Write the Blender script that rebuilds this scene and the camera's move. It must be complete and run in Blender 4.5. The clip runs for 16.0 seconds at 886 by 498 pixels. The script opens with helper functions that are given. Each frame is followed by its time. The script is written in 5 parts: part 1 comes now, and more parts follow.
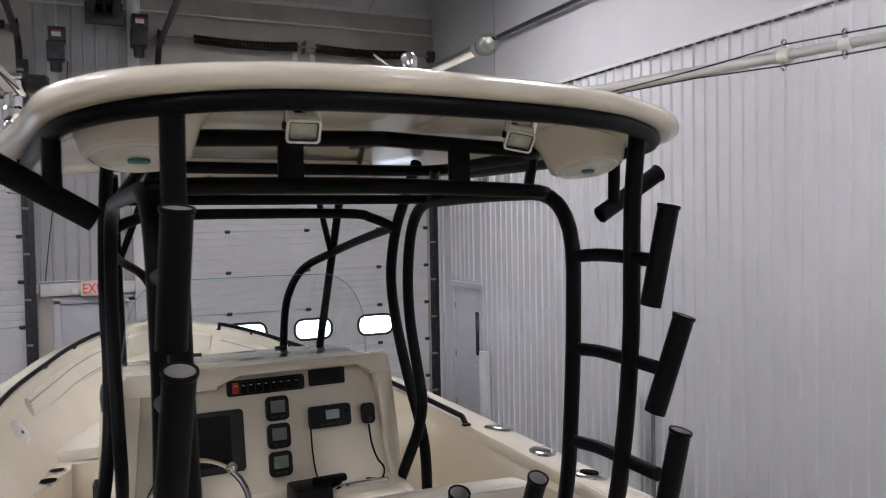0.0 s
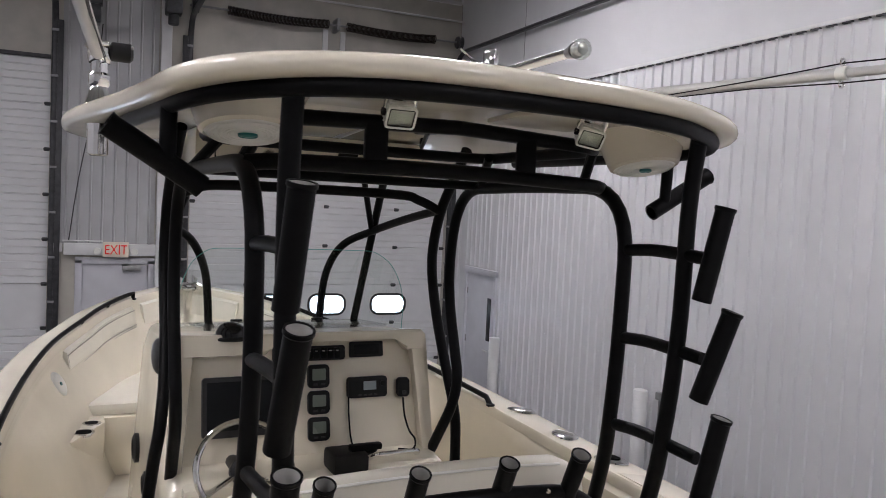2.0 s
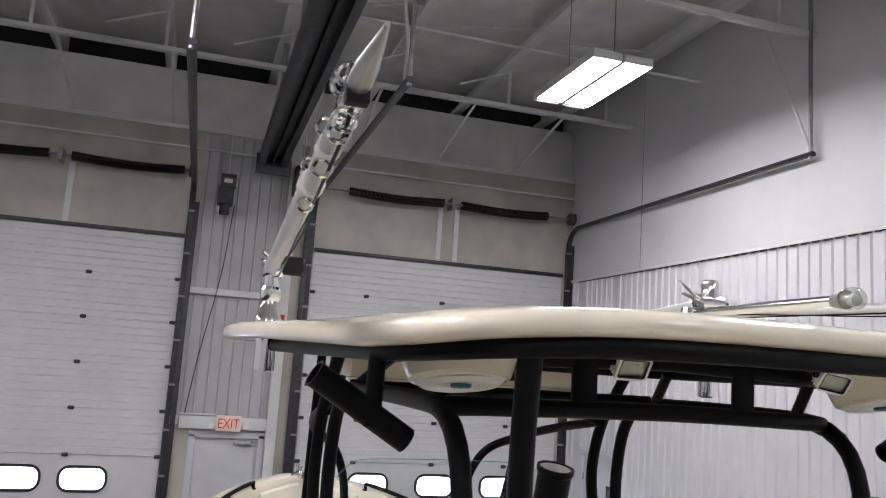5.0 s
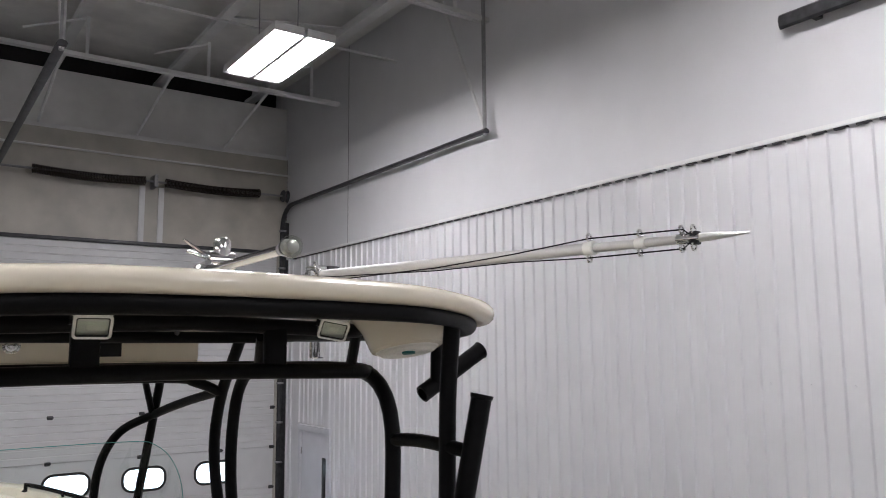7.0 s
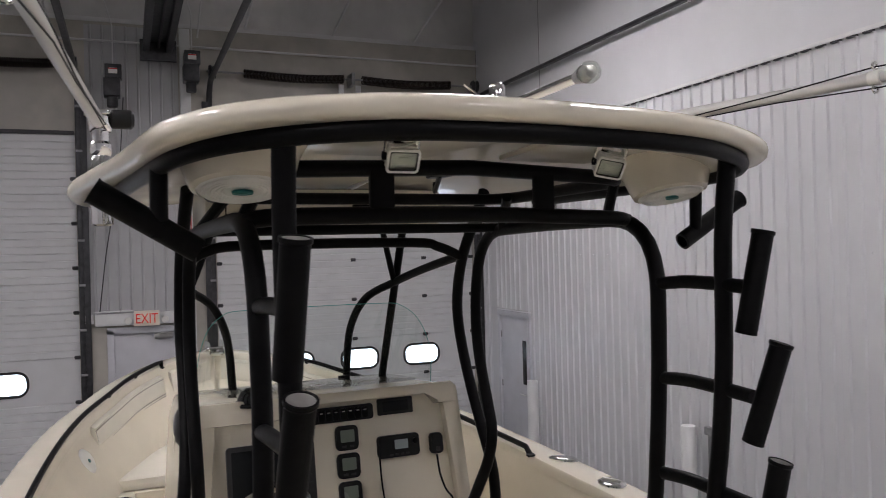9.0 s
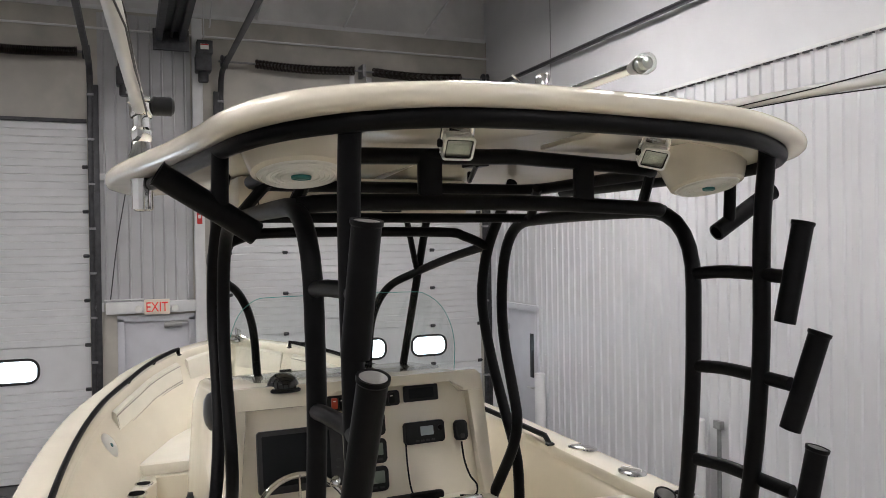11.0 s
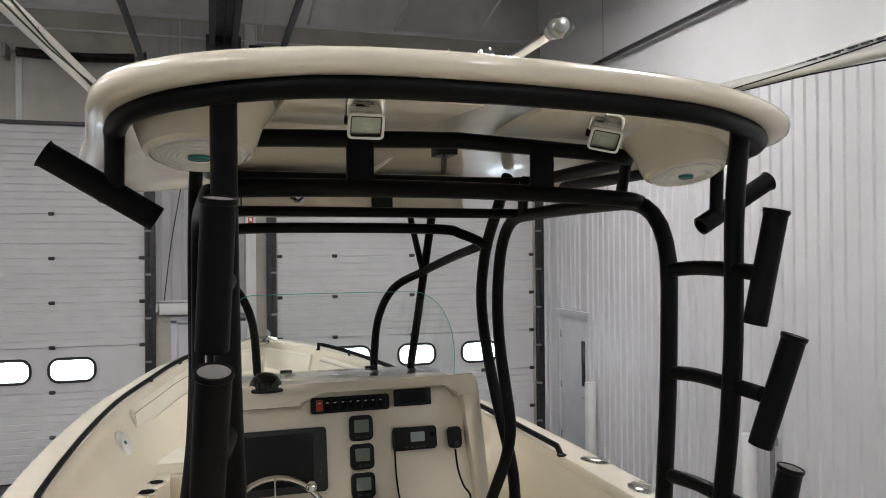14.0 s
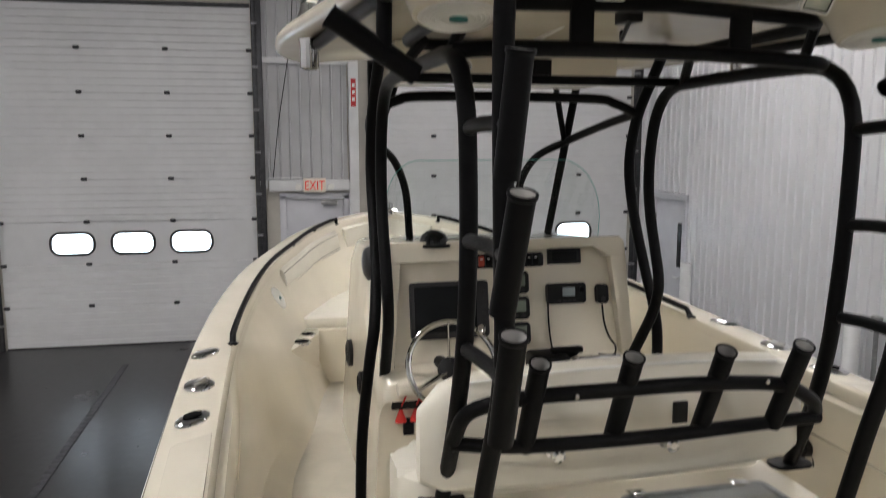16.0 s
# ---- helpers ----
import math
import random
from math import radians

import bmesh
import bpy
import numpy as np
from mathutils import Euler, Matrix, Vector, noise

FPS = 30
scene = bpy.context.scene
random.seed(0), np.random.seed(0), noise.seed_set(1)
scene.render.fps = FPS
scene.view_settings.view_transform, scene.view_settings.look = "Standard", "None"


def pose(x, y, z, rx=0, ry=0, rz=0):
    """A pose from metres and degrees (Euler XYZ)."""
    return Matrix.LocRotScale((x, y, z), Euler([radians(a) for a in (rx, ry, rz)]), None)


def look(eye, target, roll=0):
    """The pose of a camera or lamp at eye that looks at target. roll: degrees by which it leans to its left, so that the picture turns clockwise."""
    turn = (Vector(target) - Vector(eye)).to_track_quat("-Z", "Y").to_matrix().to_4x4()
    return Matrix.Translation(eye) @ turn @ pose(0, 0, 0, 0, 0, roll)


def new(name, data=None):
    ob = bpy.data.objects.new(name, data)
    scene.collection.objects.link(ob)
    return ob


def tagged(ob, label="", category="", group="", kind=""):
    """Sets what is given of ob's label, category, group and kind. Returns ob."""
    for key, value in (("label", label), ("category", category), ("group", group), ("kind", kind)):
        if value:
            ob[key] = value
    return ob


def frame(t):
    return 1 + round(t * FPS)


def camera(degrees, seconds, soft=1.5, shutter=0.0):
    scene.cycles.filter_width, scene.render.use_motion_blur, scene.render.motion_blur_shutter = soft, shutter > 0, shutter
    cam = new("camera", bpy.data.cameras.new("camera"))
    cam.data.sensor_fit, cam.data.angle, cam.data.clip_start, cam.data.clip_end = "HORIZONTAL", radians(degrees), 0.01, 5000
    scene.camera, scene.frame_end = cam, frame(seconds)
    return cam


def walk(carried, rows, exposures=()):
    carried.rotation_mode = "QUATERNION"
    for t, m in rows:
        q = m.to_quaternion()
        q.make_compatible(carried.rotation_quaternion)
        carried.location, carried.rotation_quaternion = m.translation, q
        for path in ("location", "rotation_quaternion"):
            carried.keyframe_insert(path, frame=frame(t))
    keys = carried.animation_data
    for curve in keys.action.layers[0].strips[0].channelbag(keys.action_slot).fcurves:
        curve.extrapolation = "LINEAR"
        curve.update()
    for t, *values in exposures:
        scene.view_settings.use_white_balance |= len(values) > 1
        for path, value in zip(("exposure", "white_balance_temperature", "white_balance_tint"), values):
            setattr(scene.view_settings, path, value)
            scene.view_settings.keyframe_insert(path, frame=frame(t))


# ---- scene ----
cam = camera(58.86, 16.0, 0.45, 0.4)
PATH = [
    (0, (-2.602, -1.682, 3.101), (-1.774, 0.137, 3.030), -1.03),
    (0.5, (-2.718, -1.748, 3.121), (-1.956, 0.100, 3.085), -0.06),
    (1, (-2.857, -1.731, 3.113), (-2.219, 0.164, 3.046), 1.01),
    (1.5, (-2.889, -1.725, 3.102), (-2.226, 0.160, 3.010), 2.07),
    (2, (-2.818, -1.736, 3.101), (-2.001, 0.086, 2.991), 2.76),
    (2.5, (-2.766, -1.705, 3.096), (-2.000, 0.139, 2.978), 2.73),
    (3, (-2.831, -1.576, 3.089), (-2.226, 0.326, 2.959), 3.17),
    (3.5, (-3.014, -1.457, 3.158), (-2.466, 0.465, 3.219), 5.24),
    (3.7, (-3.064, -1.428, 3.193), (-2.538, 0.498, 3.322), 4.80),
    (5.8, (-2.906, -1.534, 3.290), (-2.180, 0.304, 3.600), 2.49),
    (6, (-2.799, -1.566, 3.287), (-1.991, 0.238, 3.593), 1.81),
    (6.5, (-2.573, -1.647, 3.257), (-1.533, 0.039, 3.535), 0.38),
    (7, (-2.494, -1.724, 3.247), (-1.361, -0.096, 3.504), -0.43),
    (7.5, (-2.486, -1.742, 3.235), (-1.331, -0.127, 3.476), -0.67),
    (8, (-2.526, -1.715, 3.192), (-1.503, -0.006, 3.375), -1.16),
    (8.5, (-2.620, -1.622, 3.125), (-1.842, 0.220, 3.116), -2.09),
    (9, (-2.727, -1.626, 3.103), (-1.983, 0.230, 3.107), -1.52),
    (9.2, (-2.759, -1.625, 3.098), (-2.018, 0.233, 3.116), -1.17),
    (11.3, (-2.852, -1.619, 3.083), (-2.109, 0.238, 3.069), -0.80),
    (11.5, (-2.840, -1.616, 3.072), (-2.092, 0.239, 3.066), -0.83),
    (12, (-2.735, -1.564, 3.051), (-2.122, 0.340, 3.044), -0.64),
    (12.5, (-2.547, -1.473, 3.024), (-2.100, 0.477, 3.035), -1.76),
    (13, (-2.469, -1.472, 3.026), (-2.022, 0.477, 3.036), -1.21),
    (13.5, (-2.462, -1.528, 3.034), (-1.961, 0.408, 3.045), -1.12),
    (14, (-2.469, -1.583, 3.042), (-1.903, 0.335, 3.050), -0.45),
    (14.5, (-2.513, -1.603, 2.995), (-1.919, 0.303, 2.869), -0.85),
    (15, (-2.716, -1.672, 2.954), (-2.257, 0.255, 2.674), -0.99),
    (15.5, (-2.862, -1.721, 2.899), (-2.507, 0.202, 2.482), -1.42),
    (16, (-2.900, -1.744, 2.963), (-2.516, 0.199, 2.684), -0.00),
]
walk(cam, [(t, look(eye, target, roll)) for t, eye, target, roll in PATH],
     [(0.0, 0.12, 6250, 18), (3.7, 0.10, 6250, 18), (5.8, 0.60, 6300, 16), (6.5, 0.46, 6300, 16), (7.0, 0.20, 6300, 16), (7.5, -0.06, 6300, 16), (8.0, -0.22, 6350, 17), (8.5, -0.34, 6400, 18), (9.0, -0.08, 6400, 18), (9.2, -0.04, 6400, 18), (11.3, 0.46, 6500, 13), (12.5, 0.38, 6500, 13), (14.5, 0.32, 6500, 12), (15.5, 0.28, 6500, 12), (16.0, 0.26, 6500, 12)])

# ---- world and exposure ----
world = bpy.data.worlds.new("world")
scene.world = world
world.use_nodes = True
world.node_tree.nodes["Background"].inputs[0].default_value = (0.75, 0.82, 1.0, 1)
world.node_tree.nodes["Background"].inputs[1].default_value = 0.03


# ---- materials ----
def material(name, color, rough=0.5, metal=0.0, vary=0.08, scale=6.0, bump=0.0, bump_scale=80.0, coat=0.0, stain=0.0, stain_scale=1.2, random=0.0, emit=0.0, spec=0.5):
    m = bpy.data.materials.new(name)
    m.use_nodes = True
    nt = m.node_tree
    n, l = nt.nodes, nt.links
    b = n["Principled BSDF"]
    b.inputs["Metallic"].default_value = metal
    b.inputs["Specular IOR Level"].default_value = spec
    b.inputs["Coat Weight"].default_value = coat
    b.inputs["Coat Roughness"].default_value = 0.08
    co = n.new("ShaderNodeTexCoord")
    fine = n.new("ShaderNodeTexNoise")
    fine.inputs["Scale"].default_value, fine.inputs["Detail"].default_value = scale, 6
    l.new(co.outputs["Object"], fine.inputs["Vector"])
    big = n.new("ShaderNodeTexNoise")
    big.inputs["Scale"].default_value, big.inputs["Detail"].default_value = stain_scale, 5
    l.new(co.outputs["Object"], big.inputs["Vector"])
    ramp = n.new("ShaderNodeMapRange")
    ramp.inputs["From Min"].default_value, ramp.inputs["From Max"].default_value = 0.3, 0.7
    ramp.inputs["To Min"].default_value, ramp.inputs["To Max"].default_value = 1 - vary, 1 + vary
    l.new(fine.outputs["Fac"], ramp.inputs["Value"])
    last = ramp.outputs["Result"]
    if stain:
        r2 = n.new("ShaderNodeMapRange")
        r2.inputs["From Min"].default_value, r2.inputs["From Max"].default_value = 0.42, 0.62
        r2.inputs["To Min"].default_value, r2.inputs["To Max"].default_value = 1 - stain, 1.0
        l.new(big.outputs["Fac"], r2.inputs["Value"])
        mul = n.new("ShaderNodeMath")
        mul.operation = "MULTIPLY"
        l.new(last, mul.inputs[0]), l.new(r2.outputs["Result"], mul.inputs[1])
        last = mul.outputs[0]
    if random:
        info = n.new("ShaderNodeObjectInfo")
        r3 = n.new("ShaderNodeMapRange")
        r3.inputs["To Min"].default_value, r3.inputs["To Max"].default_value = 1 - random, 1 + random
        l.new(info.outputs["Random"], r3.inputs["Value"])
        mul = n.new("ShaderNodeMath")
        mul.operation = "MULTIPLY"
        l.new(last, mul.inputs[0]), l.new(r3.outputs["Result"], mul.inputs[1])
        last = mul.outputs[0]
    tint = n.new("ShaderNodeVectorMath")
    tint.operation = "SCALE"
    tint.inputs[0].default_value = color
    l.new(last, tint.inputs["Scale"])
    l.new(tint.outputs[0], b.inputs["Base Color"])
    rr = n.new("ShaderNodeMapRange")
    rr.inputs["To Min"].default_value, rr.inputs["To Max"].default_value = max(rough - 0.08, 0.02), min(rough + 0.08, 1)
    l.new(big.outputs["Fac"], rr.inputs["Value"])
    l.new(rr.outputs["Result"], b.inputs["Roughness"])
    if bump:
        grain = n.new("ShaderNodeTexNoise")
        grain.inputs["Scale"].default_value, grain.inputs["Detail"].default_value = bump_scale, 4
        l.new(co.outputs["Object"], grain.inputs["Vector"])
        bp = n.new("ShaderNodeBump")
        bp.inputs["Strength"].default_value, bp.inputs["Distance"].default_value = bump, 0.004
        l.new(grain.outputs["Fac"], bp.inputs["Height"])
        l.new(bp.outputs["Normal"], b.inputs["Normal"])
    if emit:
        b.inputs["Emission Color"].default_value = (*color, 1)
        b.inputs["Emission Strength"].default_value = emit
    return m


def glass_material(name, color, rough=0.0, mixed=0.9):
    m = bpy.data.materials.new(name)
    m.use_nodes = True
    nt = m.node_tree
    n, l = nt.nodes, nt.links
    n.remove(n["Principled BSDF"])
    tr, gl, mix, lw = n.new("ShaderNodeBsdfTransparent"), n.new("ShaderNodeBsdfGlossy"), n.new("ShaderNodeMixShader"), n.new("ShaderNodeLayerWeight")
    tr.inputs[0].default_value = (*color, 1)
    gl.inputs["Roughness"].default_value = rough
    lw.inputs["Blend"].default_value = 0.5
    power, scaled = n.new("ShaderNodeMath"), n.new("ShaderNodeMath")
    power.operation, scaled.operation = "POWER", "MULTIPLY_ADD"
    power.inputs[1].default_value = 4.5
    scaled.inputs[1].default_value, scaled.inputs[2].default_value = 0.8, 0.03
    l.new(lw.outputs["Facing"], power.inputs[0]), l.new(power.outputs[0], scaled.inputs[0])
    l.new(scaled.outputs[0], mix.inputs[0]), l.new(tr.outputs[0], mix.inputs[1]), l.new(gl.outputs[0], mix.inputs[2])
    l.new(mix.outputs[0], n["Material Output"].inputs["Surface"])
    return m


GEL = material("cream_gelcoat", (0.745, 0.69, 0.565), 0.22, vary=0.03, scale=3, coat=0.4, stain=0.04, stain_scale=2.0, bump=0.02, bump_scale=12)
GEL_DECK = material("nonskid_deck", (0.56, 0.52, 0.43), 0.55, vary=0.04, scale=9, bump=0.35, bump_scale=260, stain=0.10, stain_scale=2.5)
VINYL = material("cream_vinyl", (0.74, 0.705, 0.605), 0.45, vary=0.03, scale=8, bump=0.12, bump_scale=220, stain=0.05)
BLACK = material("black_powder_coat", (0.0035, 0.0035, 0.0038), 0.42, spec=0.11, vary=0.25, scale=30, bump=0.15, bump_scale=350)
BLACK_MATTE = material("black_plastic", (0.006, 0.006, 0.0065), 0.5, spec=0.25, vary=0.2, scale=40, bump=0.1, bump_scale=400)
# rubber parts; the same black paints the shade in the eaves recess
RUBBER_AND_SHADE = material("black_rubber_and_shade", (0.02, 0.02, 0.02), 0.7, vary=0.2, scale=20)
# near-black for flat discs and slots: the shade inside hollows put into colour
HOLLOW_SHADE = material("dark_hollow_shade", (0.004, 0.004, 0.004), 0.8, spec=0.05)
LINER_GREY = material("grey_vinyl_liner", (0.22, 0.22, 0.22), 0.45, vary=0.2, scale=40)
SCREEN = material("dark_screen_glass", (0.008, 0.009, 0.010), 0.22, vary=0.05, spec=0.16)
GLOSS_BLACK = material("glossy_black_dome", (0.006, 0.006, 0.007), 0.06, vary=0.05, spec=0.4)
LCD = material("grey_green_lcd", (0.16, 0.19, 0.16), 0.25, vary=0.05)
LCD_BLUE = material("pale_blue_lcd", (0.30, 0.36, 0.38), 0.25, vary=0.05)
CHROME = material("polished_stainless", (0.75, 0.75, 0.74), 0.10, metal=1.0, vary=0.04, scale=15)
BRUSHED = material("brushed_aluminium", (0.62, 0.62, 0.60), 0.32, metal=1.0, vary=0.06, scale=25)
POLE = material("white_outrigger_pole", (0.56, 0.55, 0.53), 0.30, metal=0.25, vary=0.04)
RED = material("red_rubber", (0.55, 0.02, 0.015), 0.4, vary=0.08)
RED_ROCKER = material("red_rocker", (0.45, 0.05, 0.02), 0.35)
WHITE_PLASTIC = material("white_plastic", (0.78, 0.77, 0.72), 0.4, vary=0.04)
HULL_WHITE = material("white_hull_gelcoat", (0.80, 0.76, 0.66), 0.2, vary=0.03, coat=0.4)
LENS = glass_material("clear_lens", (0.86, 0.88, 0.85), 0.05)
PLEXI = glass_material("clear_acrylic", (0.93, 0.96, 0.95), 0.01)
SMOKE = glass_material("smoked_acrylic", (0.90, 0.91, 0.91), 0.06)
PANE = glass_material("window_pane", (0.92, 0.95, 0.96), 0.01)
GREEN_EDGE = material("green_acrylic_edge", (0.12, 0.42, 0.36), 0.2)
TEAL = material("teal_badge", (0.02, 0.16, 0.15), 0.3)
FLOOD_WHITE = material("frosted_white_lens", (0.74, 0.74, 0.70), 0.25, vary=0.10, scale=60, coat=0.3)
PIPING = material("shaded_vinyl_piping", (0.34, 0.32, 0.27), 0.5, vary=0.1)
BEZEL = material("charcoal_plastic_bezel", (0.020, 0.020, 0.021), 0.45, spec=0.3, vary=0.15, scale=40, bump=0.1, bump_scale=400)
LINING = material("pale_grey_vinyl_lining", (0.42, 0.41, 0.39), 0.5, vary=0.12, scale=30)
WELL_GREY = material("grey_tackle_tray", (0.30, 0.30, 0.285), 0.5, vary=0.15, scale=9)
# white liner steel darkened: the bay's shade is put into its colour
BAY_SHADED = material("shaded_white_bay_liner", (0.50, 0.50, 0.505), 0.4, vary=0.05, scale=3, stain=0.08)
REFLECTOR = material("lamp_reflector", (0.62, 0.62, 0.60), 0.25, metal=0.8, vary=0.1, scale=60)

WALL_LINER = material("white_steel_liner", (0.71, 0.71, 0.72), 0.36, vary=0.03, scale=2, stain=0.05, stain_scale=0.7, spec=0.5)
WALL_FLAT = material("white_flat_panel", (0.67, 0.67, 0.68), 0.42, vary=0.03, scale=2, stain=0.05, stain_scale=0.6, spec=0.35)
WALL_UPPER = material("grey_upper_liner", (0.74, 0.73, 0.71), 0.5, vary=0.06, scale=3, stain=0.18, stain_scale=0.8)
VAPOUR = material("white_insulation_facing", (0.52, 0.49, 0.43), 0.45, vary=0.06, scale=4, stain=0.22, stain_scale=1.1, bump=0.5, bump_scale=2.5)
DOOR_STEEL = material("white_door_steel", (0.70, 0.70, 0.70), 0.40, vary=0.03, scale=5, stain=0.05, stain_scale=0.9, random=0.015)
DOOR_GREY = material("pale_grey_door_paint", (0.58, 0.58, 0.61), 0.4, vary=0.04, scale=5, stain=0.05)
STEEL_DARK = material("dark_galvanised_steel", (0.055, 0.055, 0.058), 0.45, metal=0.5, vary=0.3, scale=14)
STEEL_GREY = material("grey_galvanised_steel", (0.30, 0.30, 0.30), 0.45, metal=0.5, vary=0.2, scale=14)
STEEL_WHITE = material("white_painted_steel", (0.70, 0.70, 0.69), 0.45, vary=0.06, scale=5)
SPRING = material("dark_spring_steel", (0.05, 0.038, 0.03), 0.5, metal=0.6, vary=0.3, scale=30)
ROOF = material("grey_roof_insulation", (0.82, 0.81, 0.78), 0.6, vary=0.08, scale=3, stain=0.2, stain_scale=0.7)
FLOOR_MAT = material("grey_sealed_concrete", (0.028, 0.028, 0.030), 0.30, vary=0.30, scale=11, stain=0.5, stain_scale=1.6, bump=0.08, bump_scale=40, spec=0.38)
GRATE = material("dark_floor_drain", (0.045, 0.045, 0.05), 0.6, vary=0.3, scale=30)
SIGN_FACE = material("cream_sign_face", (0.78, 0.70, 0.58), 0.4, emit=0.03)
SIGN_RED = material("red_sign_letters", (0.75, 0.02, 0.012), 0.4, emit=0.22)
TAPE_RED = material("red_pipe_label", (0.6, 0.03, 0.03), 0.45)
TUBE = material("fluorescent_tubes", (1.0, 0.985, 0.975), 0.5, vary=0.0, emit=41.0)
DAYLIGHT = material("bright_overcast_daylight", (0.86, 0.93, 1.0), 0.9, vary=0.0, emit=4.0)


# ---- mesh helpers ----
def mesh_ob(name, bm, mat, smooth=True, angle=35):
    me = bpy.data.meshes.new(name)
    if smooth:
        for f in bm.faces:
            f.smooth = True
        for e in bm.edges:
            if len(e.link_faces) == 2 and e.calc_face_angle(0) > radians(angle):
                e.smooth = False
    bm.normal_update()
    bm.to_mesh(me)
    bm.free()
    me.materials.append(mat)
    return new(name, me)


def part(name, bm, mat, parent, label="", smooth=True, angle=35):
    ob = mesh_ob(name, bm, mat, smooth, angle)
    ob.parent = parent
    if parent.type == "EMPTY" and "base" in parent:
        ob.location = -Vector(parent["base"])
    if label:
        ob["label"] = label
    return ob


def thing(name, label, category, base=(0, 0, 0), frame_m=None, group="", kind=""):
    ob = new(name)
    ob.empty_display_size = 0.1
    ob.matrix_basis = (frame_m or Matrix()) @ Matrix.Translation(base)
    ob["base"] = Vector(base)
    return tagged(ob, label, category, group, kind)


def box(bm, lo, hi, bevel=0.0, m=None, seg=2):
    c = [(a + b) / 2 for a, b in zip(lo, hi)]
    s = [abs(b - a) for a, b in zip(lo, hi)]
    made = bmesh.ops.create_cube(bm, size=1.0, matrix=Matrix.Translation(c) @ Matrix.Diagonal((*s, 1)))["verts"]
    if bevel:
        edges = list({e for v in made for e in v.link_edges})
        made = bmesh.ops.bevel(bm, geom=edges, offset=bevel, segments=seg, affect="EDGES", profile=0.6)["verts"]
        made = list({v for v in made})
    if m is not None:
        seen = set(made)
        stack = list(made)
        while stack:
            v = stack.pop()
            for e in v.link_edges:
                o = e.other_vert(v)
                if o not in seen:
                    seen.add(o), stack.append(o)
        bmesh.ops.transform(bm, matrix=m, verts=list(seen))
    return bm


def nbox(lo, hi, bevel=0.0, m=None, seg=2):
    return box(bmesh.new(), lo, hi, bevel, m, seg)


def smooth_path(pts, steps=6):
    pts = [Vector(p) for p in pts]
    if len(pts) < 3:
        return pts
    out = []
    ext = [2 * pts[0] - pts[1]] + pts + [2 * pts[-1] - pts[-2]]
    for i in range(1, len(ext) - 2):
        p0, p1, p2, p3 = ext[i - 1:i + 3]
        for k in range(steps):
            t = k / steps
            out.append(0.5 * ((2 * p1) + (p2 - p0) * t + (2 * p0 - 5 * p1 + 4 * p2 - p3) * t * t + (3 * p1 - p0 - 3 * p2 + p3) * t ** 3))
    out.append(pts[-1])
    return out


def bend_path(pts, r=0.12, steps=6):
    """Straight runs with round bends of radius about r at the inner points."""
    pts = [Vector(p) for p in pts]
    out = [pts[0]]
    for a, b, c in zip(pts, pts[1:], pts[2:]):
        d1, d2 = (a - b), (c - b)
        k = min(r, d1.length * 0.48, d2.length * 0.48)
        s, e = b + d1.normalized() * k, b + d2.normalized() * k
        for i in range(steps + 1):
            t = i / steps
            out.append((1 - t) ** 2 * s + 2 * t * (1 - t) * b + t * t * e)
    out.append(pts[-1])
    return out


def sweep(bm, path, r, n=12, cap=True, flat=None, up=(0, 0, 1)):
    """A tube along a path; r is a number or one per point; flat gives (width, height) half sizes of an oval."""
    path = [Vector(p) for p in path]
    rs = r if isinstance(r, (list, tuple)) else [r] * len(path)
    rings, last = [], None
    for i, p in enumerate(path):
        d = (path[min(i + 1, len(path) - 1)] - path[max(i - 1, 0)]).normalized()
        if last is None:
            ref = Vector(up)
            if abs(d.dot(ref)) > 0.95:
                ref = Vector((1, 0, 0))
            side = d.cross(ref).normalized()
        else:
            side = (last - d * last.dot(d)).normalized()
        last = side
        top = side.cross(d).normalized()
        ring = []
        for k in range(n):
            a = 2 * math.pi * k / n
            w, h = (rs[i], rs[i]) if flat is None else flat
            ring.append(bm.verts.new(p + side * math.cos(a) * w + top * math.sin(a) * h))
        rings.append(ring)
    for a, b in zip(rings, rings[1:]):
        for k in range(n):
            bm.faces.new((a[k], a[(k + 1) % n], b[(k + 1) % n], b[k]))
    if cap:
        bm.faces.new(list(reversed(rings[0]))), bm.faces.new(rings[-1])
    return bm


def tube(pts, r, n=12, cap=True, **k):
    bm = sweep(bmesh.new(), pts, r, n, cap, **k)
    bmesh.ops.recalc_face_normals(bm, faces=bm.faces)
    return bm


def lathe(bm, profile, m=None, n=24, closed=False):
    """Turns (radius, height) points about z."""
    m = m or Matrix()
    rings = []
    for r, h in profile:
        if r < 1e-5:
            rings.append([bm.verts.new(m @ Vector((0, 0, h)))])
        else:
            rings.append([bm.verts.new(m @ Vector((r * math.cos(2 * math.pi * k / n), r * math.sin(2 * math.pi * k / n), h))) for k in range(n)])
    for a, b in zip(rings, rings[1:]):
        for k in range(n):
            q = [a[k % len(a)], a[(k + 1) % len(a)], b[(k + 1) % len(b)], b[k % len(b)]]
            q = list(dict.fromkeys(q))
            if len(q) > 2:
                bm.faces.new(q)
    bmesh.ops.recalc_face_normals(bm, faces=bm.faces)
    return bm


def turned(profile, m=None, n=24):
    return lathe(bmesh.new(), profile, m, n)


def along(p, q):
    """A pose whose z runs from p to q."""
    d = Vector(q) - Vector(p)
    return Matrix.Translation(p) @ d.to_track_quat("Z", "Y").to_matrix().to_4x4()


